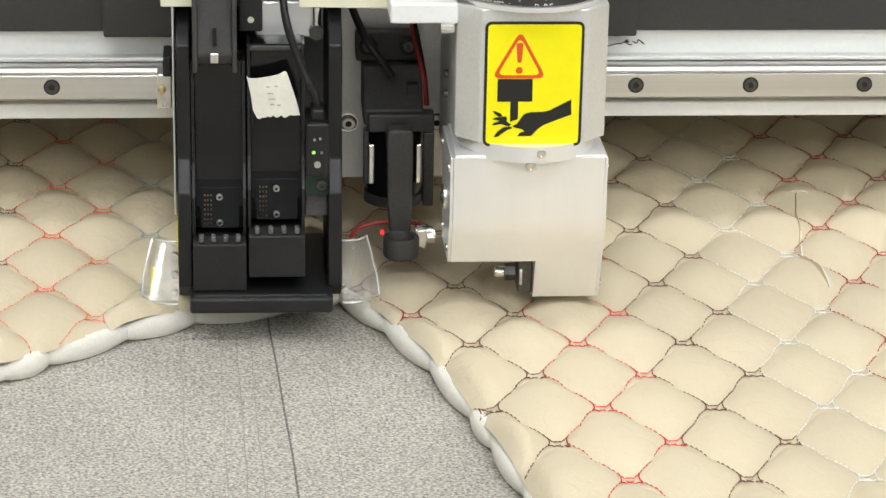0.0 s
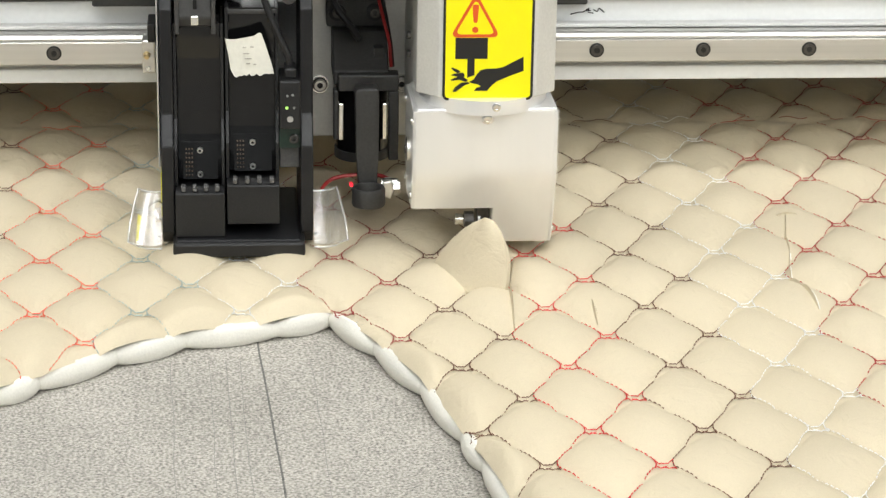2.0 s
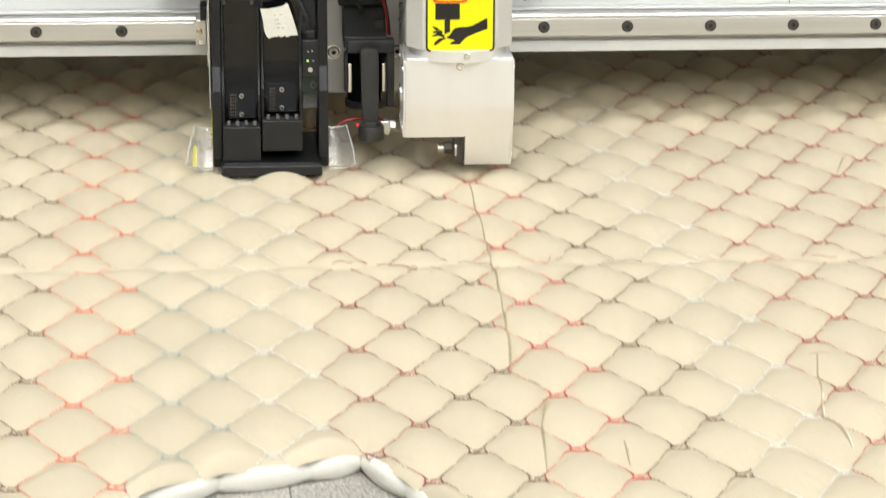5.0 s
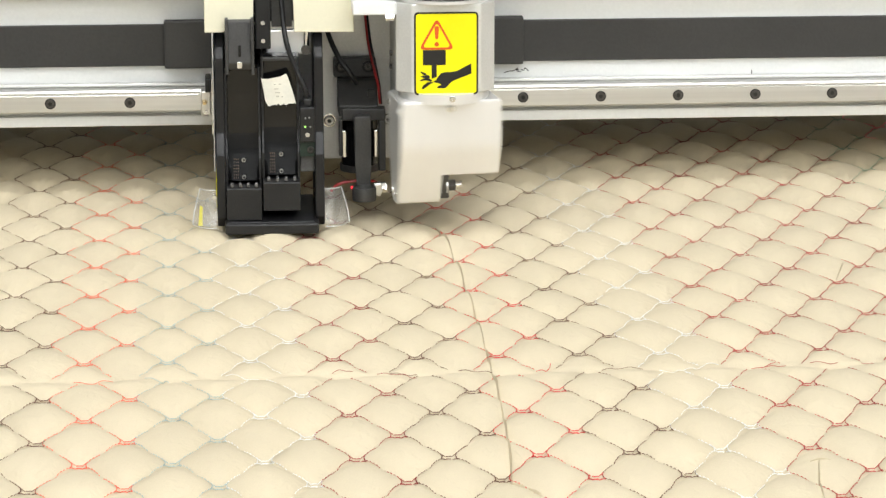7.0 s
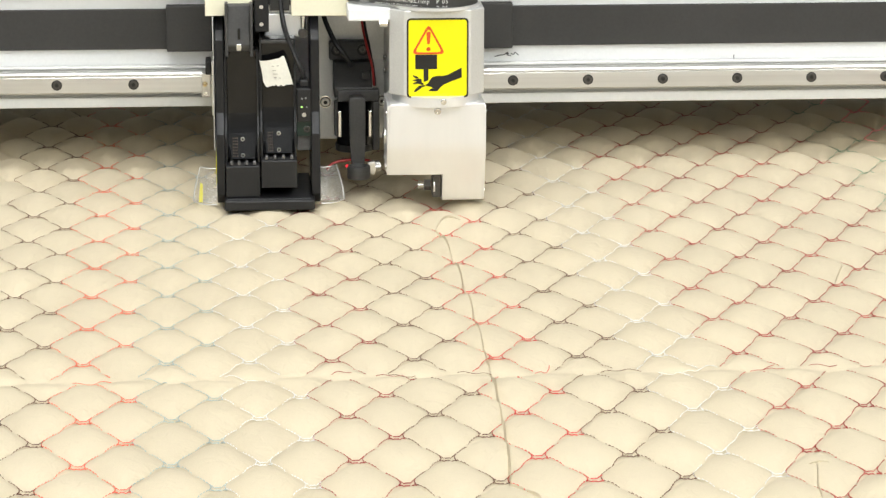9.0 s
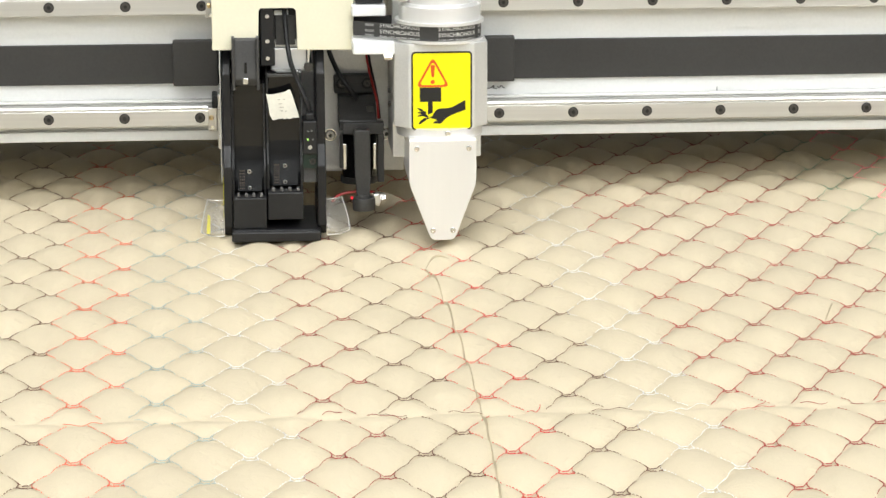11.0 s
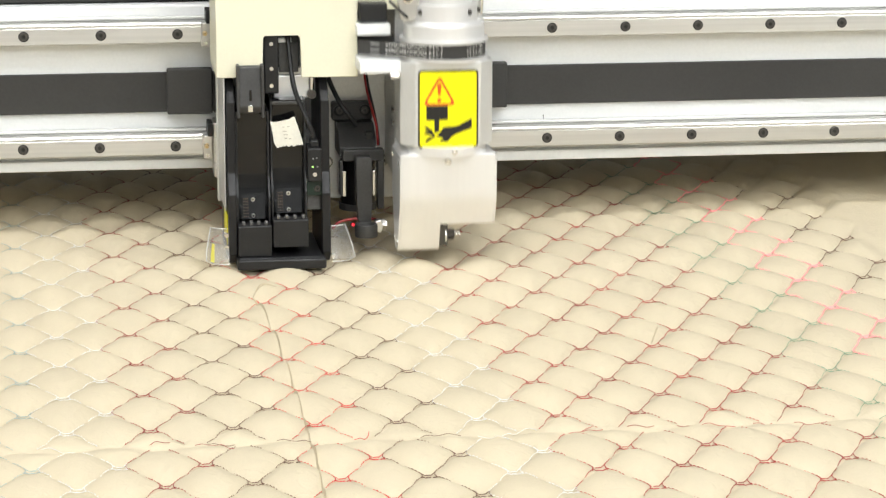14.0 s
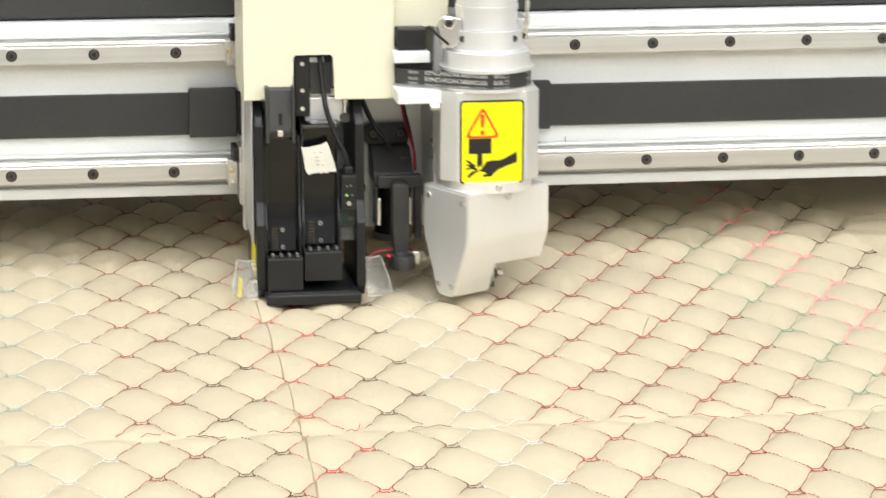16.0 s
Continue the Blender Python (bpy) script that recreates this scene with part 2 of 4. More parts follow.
    for a, b in zip(rings, rings[1:]):
        for k in range(n):
            bm.faces.new((a[k], a[(k + 1) % n], b[(k + 1) % n], b[k]))
    bm.faces.new(rings[0])
    bm.faces.new(rings[-1][::-1])
    return bm


def spline(points, steps=8):
    """A smooth line through a few points."""
    p = [Vector(q) for q in points]
    p = [2 * p[0] - p[1]] + p + [2 * p[-1] - p[-2]]
    out = []
    for i in range(1, len(p) - 2):
        for k in range(steps):
            t = k / steps
            out.append(0.5 * (2 * p[i] + (p[i + 1] - p[i - 1]) * t + (2 * p[i - 1] - 5 * p[i] + 4 * p[i + 1] - p[i + 2]) * t * t
                              + (3 * p[i] - p[i - 1] - 3 * p[i + 1] + p[i + 2]) * t ** 3))
    out.append(p[-2])
    return out


def socket_screw(at, r, axis="y", depth=0.003, parent=None, mat=None, name="screw"):
    """A cap screw with a hexagon socket, seen from -y (or along its axis)."""
    bm = bmesh.new()
    n = 20
    rot = {"y": Matrix.Identity(4), "x": Matrix.Rotation(radians(-90), 4, "Z"), "x+": Matrix.Rotation(radians(90), 4, "Z"), "z": Matrix.Rotation(radians(-90), 4, "X")}[axis]
    loops = [(r, 0.0), (r, -depth * 0.8), (r * 0.85, -depth), (r * 0.5, -depth), (r * 0.46, -depth * 0.35)]
    rings = [[bm.verts.new((rr * math.cos(2 * math.pi * k / n), yy, rr * math.sin(2 * math.pi * k / n))) for k in range(n)] for rr, yy in loops]
    for a, b in zip(rings, rings[1:]):
        for k in range(n):
            bm.faces.new((a[k], a[(k + 1) % n], b[(k + 1) % n], b[k]))
    bm.faces.new(rings[-1])
    bm.transform(Matrix.Translation(at) @ rot)
    ob = part(name, bm, mat or BOLT, parent, smooth=True)
    if mat is None or mat in (BOLT, STEEL):
        # black faces stand for the shade inside the socket
        ob.data.materials.append(INK_AND_SHADE)
        for f in ob.data.polygons:
            if f.index >= 3 * n:
                f.material_index = 1
    return ob


# ---- the hall ----
def hall():
    b = box(-4, 4, -3, 6.0, -0.95, -0.85)
    tagged(part("floor", b, CONCRETE), "grey concrete workshop floor", "floor", kind="structure")
    for name, d in (("wall_north", (-4, 4, 6, 6.1, -0.85, CEILING_Z)),
                    ("wall_west", (-4.1, -4, -3, 6, -0.85, CEILING_Z)), ("wall_east", (4, 4.1, -3, 6, -0.85, CEILING_Z))):
        tagged(part(name, box(*d), WALL), "plain pale grey painted workshop wall", "wall", kind="structure")
    wx0, wx1, wz0, wz1 = FILL_WINDOW
    south = bmesh.new()
    for d in ((-4, wx0, -3.1, -3, -0.85, CEILING_Z), (wx1, 4, -3.1, -3, -0.85, CEILING_Z), (wx0, wx1, -3.1, -3, -0.85, wz0), (wx0, wx1, -3.1, -3, wz1, CEILING_Z)):
        add_box(south, *d)
    tagged(part("wall_south", south, WALL), "plain pale grey workshop wall with an added window", "wall", kind="structure")
    # window and glowing panel are additions that brighten the machine's upright faces
    win = empty("added_window")
    for k in range(5):
        x = wx0 + k * (wx1 - wx0) / 4
        part("window_frame", box(x - 0.03, x + 0.03, -3.08, -3.02, wz0, wz1, 0.004), WHITE_PAINT, win)
    for k in range(4):
        x0, x1 = wx0 + k * (wx1 - wx0) / 4 + 0.03, wx0 + (k + 1) * (wx1 - wx0) / 4 - 0.03
        part("pane", box(x0, x1, -3.06, -3.054, wz0, wz1), CLEAR, win).visible_shadow = False
    tagged(win, "added unseen window with white frames and clear panes", "window", kind="structure")
    tagged(part("backdrop", box(-7, 8, -5.0, -4.9, -2, 6), SKY_FILL), "glowing panel added outside the unseen window", "backdrop", kind="structure")
    tagged(part("ceiling", box(-4.1, 4.1, -3.1, 6.1, CEILING_Z, CEILING_Z + 0.1), WALL), "plain pale workshop ceiling", "ceiling", kind="structure")
    first = None
    for lx, ly in LAMP_ROWS:
        if first is None:
            first = empty("ceiling_light")
            part("housing", box(-0.6, 0.6, -0.18, 0.18, -0.05, 0.0, 0.006), WHITE_PAINT, first)
            part("diffuser", box(-0.56, 0.56, -0.15, 0.15, -0.062, -0.051, 0.004), LAMP_GLOW, first, "glowing white diffuser")
            first.location = (lx, ly, CEILING_Z)
            tagged(first, "white ceiling light with a glowing diffuser", "ceiling light", "ceiling lights of the hall")
        else:
            copy_thing(first, Matrix.Translation((lx, ly, CEILING_Z)))


hall()


# ---- cutting table ----
FELT_Z = -0.012


def cutting_table():
    t = empty("cutting_table")
    part("felt_bed", box(-1.3, 1.5, 0.3, 3.6, FELT_Z - 0.02, FELT_Z), FELT, t, "speckled grey felt bed")
    part("bed_frame", box(-1.34, 1.54, 0.26, 3.64, FELT_Z - 0.12, FELT_Z - 0.021, 0.004), WHITE_PAINT, t)
    for x in (-1.2, 1.4):
        for y in (0.4, 3.5):
            part("leg", box(x - 0.05, x + 0.05, y - 0.05, y + 0.05, -0.85, FELT_Z - 0.121, 0.004), WHITE_PAINT, t)
    crease = [(0.0112, 1.23), (0.012, 1.21), (0.0141, 1.178), (0.0162, 1.1406), (0.0179, 1.1065), (0.0203, 1.0657), (0.0225, 1.014)]
    part("crease", tube([(x, y, FELT_Z - 0.0006) for x, y in crease], 0.0008, 8), FELT_LINE, t, "dark crease in the felt")
    rnd = random.Random(5)
    for x, w in ((-0.004, 0.0005), (-0.012, 0.0004), (0.003, 0.00045), (0.037, 0.0004), (-0.03, 0.0004)):
        pts = [(x + 0.03 * (1.19 - y) + rnd.uniform(-0.0006, 0.0006), y, FELT_Z) for y in (1.2, 1.17, 1.14, 1.11, 1.08, 1.05, 1.0)]
        part("scratch", tube([(a, b, c - 0.45 * w) for a, b, c in pts], 0.7 * w, 6), FELT_SCRATCH, t)
    return tagged(t, "industrial cutting table with a worn speckled grey felt bed", "cutting table")


cutting_table()

# ---- quilted fabric ----
# two panels meet at a seam; each has its own stitch grid: origin, step across, step along
LOWER = (Vector((0.0521, 1.3090)), Vector((0.0499, 0.0007)), Vector((-0.0017, 0.0768)))
UPPER = (Vector((0.0412, 1.6535)), Vector((0.0502, 0.0009)), Vector((-0.0020, 0.0801)))
PUFF = 0.0085
QUILT_END = 0.615
HOLE = [(-0.3073, 0.9528), (-0.2664, 1.0552), (-0.2049, 1.1013), (-0.1537, 1.1249), (-0.1073, 1.1445), (-0.0891, 1.1617), (-0.0551, 1.1914), (-0.0234, 1.2117),
        (0.0204, 1.2247), (0.0471, 1.2388), (0.0672, 1.1971), (0.0855, 1.1476), (0.0993, 1.0923), (0.1053, 1.0619), (0.1147, 1.0143), (0.1229, 0.9528)]


def seam_y(x):
    return 1.5375 + 0.014 * x + 0.0016 * math.sin(x * 70)


def grid_numbers(x, y, panel):
    o, a, b = panel
    det = a.x * b.y - a.y * b.x
    dx, dy = x - o.x, y - o.y
    return (dx * b.y - dy * b.x) / det, (dy * a.x - dx * a.y) / det


def hole_distance(x, y):
    best = np.full(x.shape, 9.0)
    for (x0, y0), (x1, y1) in zip(HOLE, HOLE[1:]):
        dx, dy = x1 - x0, y1 - y0
        t = np.clip(((x - x0) * dx + (y - y0) * dy) / (dx * dx + dy * dy), 0, 1)
        best = np.minimum(best, np.hypot(x - x0 - t * dx, y - y0 - t * dy))
    return best


def relief(x, y):
    """Height of the padded cloth over the bed; arrays in, array out."""
    sy = 1.5375 + 0.014 * x + 0.0016 * np.sin(x * 70)
    z = np.zeros_like(x)
    for panel, inside in ((LOWER, y < sy), (UPPER, y >= sy)):
        i, j = grid_numbers(x, y, panel)
        # rows of cells lean and swell a little, as hand-fed cloth does
        wob = 0.02 * np.sin(3.1 * i + 1.7 * j) + 0.016 * np.sin(5.3 * j - 2.2 * i)
        u, v = i + j, i - j
        cell = np.floor(u) * 12.9898 + np.floor(v) * 78.233
        rnd = np.abs(np.sin(cell) * 43758.5453) % 1.0
        pu, pv = np.abs(np.sin(np.pi * u)), np.abs(np.sin(np.pi * v))
        pillow = np.power(np.clip(pu * pv, 1e-6, 1), 0.45)
        h = PUFF * (0.9 + 0.2 * rnd + wob) * pillow
        # fine puckers that run in from the stitches
        h = h + 0.00035 * np.sin(55 * u + 9 * rnd) * np.exp(-6 * pv) * pu + 0.00035 * np.sin(55 * v + 7 * rnd) * np.exp(-6 * pu) * pv
        z = np.where(inside, h, z)
    # along the seam the padding is pressed flat into a low fold
    d = y - sy
    z = z * (1 - 0.72 * np.exp(-(d / 0.013) ** 2)) + 0.001 * np.exp(-((d - 0.004) / 0.007) ** 2) - 0.001 * np.exp(-(d / 0.0025) ** 2)
    # plain border past the last stitches, with soft folds
    edge = QUILT_END + 0.012 * np.sin(y * 9)
    k = np.clip((x - edge) / 0.02, 0, 1)
    k = k * k * (3 - 2 * k)
    fold = 0.0075 + 0.003 * np.sin(x * 24 + y * 14) + 0.0015 * np.sin(y * 41 - x * 20)
    z = z * (1 - k) + k * np.maximum(fold, 0)
    # the cloth lies in long shallow waves
    z = z + 0.0016 * np.sin(4.1 * x + 2.3 * y) + 0.0014 * np.sin(9.0 * y + 3.0 * x)
    # the cut edge round the hole is pressed down
    d = hole_distance(x, y)
    k = np.clip(d / 0.008, 0, 1)
    z = z * (0.4 + 0.6 * k) - 0.0034 * (1 - k) ** 2
    # a lifted fold where the border bunches up behind the beam
    hump = np.exp(-((x - 0.73) / 0.11) ** 2 - ((y - 2.42) / 0.13) ** 2)
    z = z * (1 - np.clip(1.8 * hump, 0, 1)) + 0.046 * hump
    return z


def height(x, y):
    return float(relief(np.array([x]), np.array([y]))[0])


def inside_outline(xs, ys, outline):
    hit = np.zeros(xs.shape, bool)
    n = len(outline)
    for k in range(n):
        (x0, y0), (x1, y1) = outline[k], outline[(k + 1) % n]
        if y0 == y1:
            continue
        cross = ((y0 > ys) != (y1 > ys)) & (xs < (x1 - x0) * (ys - y0) / (y1 - y0) + x0)
        hit ^= cross
    return hit


def on_hole_edge(x, y):
    """The nearest place on the hole's outline."""
    p = Vector((x, y))
    best = None
    for a, b in zip(HOLE, HOLE[1:]):
        a, b = Vector(a), Vector(b)
        f = min(max((p - a).dot(b - a) / (b - a).length_squared, 0.0), 1.0)
        c = a + (b - a) * f
        if best is None or (c - p).length < (best - p).length:
            best = c
    return best


def fabric_sheet(parent):
    step = 0.0026
    gx = np.arange(-0.36, 0.86, step)
    gy = np.arange(0.93, 2.62, step)
    X, Y = np.meshgrid(gx, gy)
    Z = relief(X, Y)
    co = np.stack([X, Y, Z], -1).reshape(-1, 3)
    ny, nx = X.shape
    q = (np.arange(ny - 1)[:, None] * nx + np.arange(nx - 1)[None, :])
    cx, cy = X[:-1, :-1] + step / 2, Y[:-1, :-1] + step / 2
    keep = ~inside_outline(cx, cy, HOLE)
    f = np.stack([q, q + 1, q + nx + 1, q + nx], -1)[keep]
    shared = np.bincount(f.ravel(), minlength=len(co))
    rim = np.where((shared > 0) & (shared < 4) & (hole_distance(co[:, 0], co[:, 1]) < 1.6 * step))[0]
    for k in rim:
        co[k, :2] = on_hole_edge(co[k, 0], co[k, 1])
    co[rim, 2] = relief(co[rim, 0], co[rim, 1])
    used = np.unique(f)
    remap = np.zeros(len(co), int)
    remap[used] = np.arange(len(used))
    me = bpy.data.meshes.new("quilted_sheet")
    f = remap[f]
    me.vertices.add(len(used))
    me.vertices.foreach_set("co", co[used].astype(np.float32).ravel())
    me.loops.add(f.size)
    me.loops.foreach_set("vertex_index", f.astype(np.int32).ravel())
    me.polygons.add(len(f))
    me.polygons.foreach_set("loop_start", np.arange(0, f.size, 4, dtype=np.int32))
    me.update(calc_edges=True)
    me.materials.append(LEATHER)
    me.shade_smooth()
    ob = new("quilted_sheet", me)
    ob.parent = parent
    return ob


NEEDLES = {-9: "brown", -8: "brown", -7: "coral", -6: "coral", -5: "teal", -4: "teal", -3: "white", -2: "white", -1: "maroon", 0: "maroon", 1: "brown", 2: "brown",
           3: "red", 4: "red", 5: "brown", 6: "brown", 7: "white", 8: "white", 9: "crimson", 10: "crimson", 11: "maroon", 12: "maroon", 13: "crimson", 14: "crimson", 15: "maroon",
           16: "maroon", 17: "green", 18: "green", 19: "pink", 20: "pink", 21: "brown", 22: "brown"}


def needle_points(n, panel, j0, j1):
    """One needle's line: it swings between two neighbouring columns and rests a moment at each turn."""
    o, a, b = panel
    out = []
    rest = 0.085
    gap = 0.15
    steps = int((j1 - j0) / 0.009)
    for s in range(steps + 1):
        j = j0 + (j1 - j0) * s / steps
        ph = (j + (0.0 if n % 2 == 0 else 0.5)) % 1.0
        w = abs(ph - 0.5) * 2
        w = min(max((w - rest) / (1 - 2 * rest), 0), 1)
        w = w + 0.03 * math.sin(2 * math.pi * w)
        i = (n + gap + (1 - 2 * gap) * (1 - w)) / 2
        out.append((o.x + i * a.x + j * b.x, o.y + i * a.y + j * b.y))
    return out


def stitch_line(n, parent):
    """Short thread stitches along one needle's line on both panels."""
    rnd = random.Random(100 + n)
    wide = 2.3 if NEEDLES[n] == "pink" else 1.0
    verts, faces = [], []

    def stitch(p, q, r, rise):
        d = (q - p)
        if d.length < 1e-6:
            return
        d.normalize()
        s = Vector((-d.y, d.x, 0)) * r
        up = Vector((0, 0, r * 1.3))
        k = len(verts)
        m = (p + q) / 2 + Vector((0, 0, rise))
        for c, f in ((p, 0.7), (m, 1.0), (q, 0.7)):
            verts.extend([c - s * f, c + up * f, c + s * f, c - up * 0.4])
        for base in (k, k + 4):
            for e in range(4):
                faces.append((base + e, base + (e + 1) % 4, base + 4 + (e + 1) % 4, base + 4 + e))
        faces.append((k, k + 1, k + 2, k + 3))
        faces.append((k + 11, k + 10, k + 9, k + 8))

    for panel, low, high in ((LOWER, -5, 3.2), (UPPER, -1.6, 12.2)):
        pts = needle_points(n, panel, low, high)
        xs, ys = np.array([p[0] for p in pts]), np.array([p[1] for p in pts])
        zs = relief(xs, ys)
        off = inside_outline(xs, ys, HOLE)
        run = 0.0
        start = None
        for k in range(1, len(pts)):
            y, x = ys[k], xs[k]
            sy = seam_y(x)
            ok = not off[k] and ((panel is LOWER and y < sy - 0.003) or (panel is UPPER and y > sy + 0.004)) and y < 2.6 - 0.4 * max(0, min(1, (x - 0.5) / 0.08)) and x < QUILT_END + 0.004 and y > 0.95
            here = Vector((x, y, zs[k] + 0.0006))
            if not ok:
                start, run = None, 0.0
                continue
            if start is None:
                start, run = here, 0.0
                continue
            run = (here - start).length
            if run > 0.0029:
                gap = (here - start) * 0.18
                stitch(start + gap, here - gap, wide * 0.00031 * rnd.uniform(0.85, 1.2), 0.0003)
                start = here
    # locked knots where two lines meet: every second needle ties both of its columns
    for panel, low, high in ((LOWER, -5, 3), (UPPER, -1, 12)) if n % 2 == 0 else ():
        o, a, b = panel
        for jj in range(low * 2, high * 2 + 1):
            j = jj / 2
            m = n if (n + jj) % 2 == 0 else n + 1
            i = m / 2
            x, y = o.x + i * a.x + j * b.x, o.y + i * a.y + j * b.y
            sy = seam_y(x)
            if (panel is LOWER and y > sy - 0.006) or (panel is UPPER and y < sy + 0.006) or y > 2.55 - 0.34 * max(0, min(1, (x - 0.5) / 0.08)) or x > QUILT_END + 0.01 or y < 0.96:
                continue
            if inside_outline(np.array([x]), np.array([y]), HOLE)[0]:
                continue
            for side in (-1, 1):
                for dy in (-1, 1):
                    ends = [Vector((x + side * ex, y + dy * ey, height(x + side * ex, y + dy * ey) + 0.0006))
                            for ex, ey in ((0.0047, 0.0052), (0.0036, 0.0036), (0.0019, 0.0025), (0.0, 0.0021))]
                    for p, q in zip(ends, ends[1:]):
                        stitch(p, q, wide * 0.00034, 0.0001)
                ends = [Vector((x + side * ex, y + ey, height(x + side * ex, y + ey) + 0.0006)) for ex, ey in ((0.0045, -0.0048), (0.0038, -0.0016), (0.0038, 0.0016), (0.0045, 0.0048))]
                for p, q in zip(ends, ends[1:]):
                    stitch(p, q, wide * 0.0003, 0.0001)
            z = height(x, y) + 0.0007
            for sx in (-1, 1):
                stitch(Vector((x - 0.0032, y - sx * 0.0022, z)), Vector((x + 0.0032, y + sx * 0.0022, z)), wide * 0.0002, 0.0001)
    me = bpy.data.meshes.new("stitch_line")
    me.from_pydata(verts, [], faces)
    me.materials.append(THREADS[NEEDLES[n]])
    ob = new("stitch_line", me)
    ob.parent = parent
    ob["label"] = NEEDLES[n].replace("maroon", "dark red").replace("teal", "pale teal") + " zigzag line of thread stitches"
    tagged(ob, kind="stuff")
    return ob


def foam_edge(parent):
    """White foam that bulges out along the cut edge of the hole, pinched where stitches cross it."""
    out, radii = [], []
    for (x0, y0), (x1, y1) in zip(HOLE[1:-1], HOLE[2:]):
        n = max(3, int(math.hypot(x1 - x0, y1 - y0) / 0.0025))
        for k in range(n):
            f = k / n
            swell = math.sin(math.pi * f) ** 0.8
            x, y = x0 + (x1 - x0) * f, y0 + (y1 - y0) * f
            away = Vector((x - 0.0, y - 1.05)).normalized() * (0.0032 - 0.0013 * swell)
            out.append((x + away.x, y + away.y, 0.0))
            radii.append(0.0024 + 0.0018 * swell)
    bm = tube(out, radii, 14)
    for v in bm.verts:
        v.co.z = max(v.co.z * 1.5 - 0.0068, FELT_Z + 0.0002)
    # the padding's cut face behind the bulge
    wall = []
    for x, y, z in out:
        back = Vector((x, y - 1.05)).normalized() * 0.0022
        px, py = x + back.x, y + back.y
        wall.append((bm.verts.new((px, py, FELT_Z)), bm.verts.new((px, py, height(px, py) - 0.0004))))
    for (a, b), (c, d) in zip(wall, wall[1:]):
        bm.faces.new((a, c, d, b))
    return part("foam_edge", bm, FOAM, parent, "white foam bulging from the cut edge", smooth=True)


def lip(points, rise, name="cut_lip", lean=1.0):
    """A strip of cloth that stands up along a knife cut: beige outside, highest in its middle."""
    bm = bmesh.new()
    pts = spline([(x, y, 0) for x, y in points], 5)
    low, top, back = [], [], []
    n = len(pts) - 1
    for k, p in enumerate(pts):
        z = height(p.x, p.y)
        h = 0.75 * rise * max(math.sin(math.pi * (k + 0.35) / (n + 0.7)), 0.0) ** 0.6
        low.append(bm.verts.new((p.x - 0.0006, p.y, z - 0.001)))
        top.append(bm.verts.new((p.x + lean * 0.25 * h, p.y, z + h)))
        back.append(bm.verts.new((p.x + 0.0006, p.y, z - 0.001)))
    for k in range(n):
        bm.faces.new((low[k], low[k + 1], top[k + 1], top[k]))
        bm.faces.new((top[k], top[k + 1], back[k + 1], back[k]))
        bm.faces.new((back[k], back[k + 1], low[k + 1], low[k]))
    bm.faces.new((low[0], top[0], back[0]))
    bm.faces.new((low[-1], back[-1], top[-1]))
    return bm


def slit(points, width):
    """A narrow strip beside a lip: white foam, or padding toned as the slit's shade."""
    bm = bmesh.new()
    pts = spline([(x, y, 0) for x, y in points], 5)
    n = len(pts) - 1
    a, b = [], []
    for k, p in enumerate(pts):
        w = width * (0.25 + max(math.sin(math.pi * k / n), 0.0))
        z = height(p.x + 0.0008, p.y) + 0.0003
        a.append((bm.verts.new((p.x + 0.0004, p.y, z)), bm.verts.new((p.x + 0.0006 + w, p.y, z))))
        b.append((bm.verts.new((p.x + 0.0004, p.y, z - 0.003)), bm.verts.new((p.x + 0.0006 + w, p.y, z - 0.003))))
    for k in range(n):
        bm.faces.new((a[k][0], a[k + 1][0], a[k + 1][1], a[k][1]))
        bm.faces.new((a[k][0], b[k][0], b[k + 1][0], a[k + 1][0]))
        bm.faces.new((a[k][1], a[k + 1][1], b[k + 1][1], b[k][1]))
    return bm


def knife_nicks(parent):
    """Old nicks in the cloth, there from the start."""
    for pts, rise in (([(0.2962, 1.3517), (0.2915, 1.325), (0.2885, 1.3)], 0.0022), ([(0.2885, 1.3), (0.2835, 1.275), (0.2825, 1.262), (0.2841, 1.2478)], 0.003),
                      ([(0.2841, 1.2478), (0.285, 1.235), (0.2868, 1.2184)], 0.003), ([(0.2916, 1.3519), (0.297, 1.3525), (0.3023, 1.3515)], 0.0015),
                      ([(0.39, 1.7449), (0.395, 1.758), (0.4011, 1.7746)], 0.0015)):
        nick = part("cut_lip", lip(pts, rise), LEATHER, parent, "raised lip of cut leatherette")
        if rise >= 0.003:
            part("slit", slit(pts, 0.5 * rise), FOAM, nick, "white foam showing in the slit")
        else:
            part("slit", slit(pts, 0.08 * rise), SLIT_SHADE, nick, "narrow strip toned as the shade in a slit")


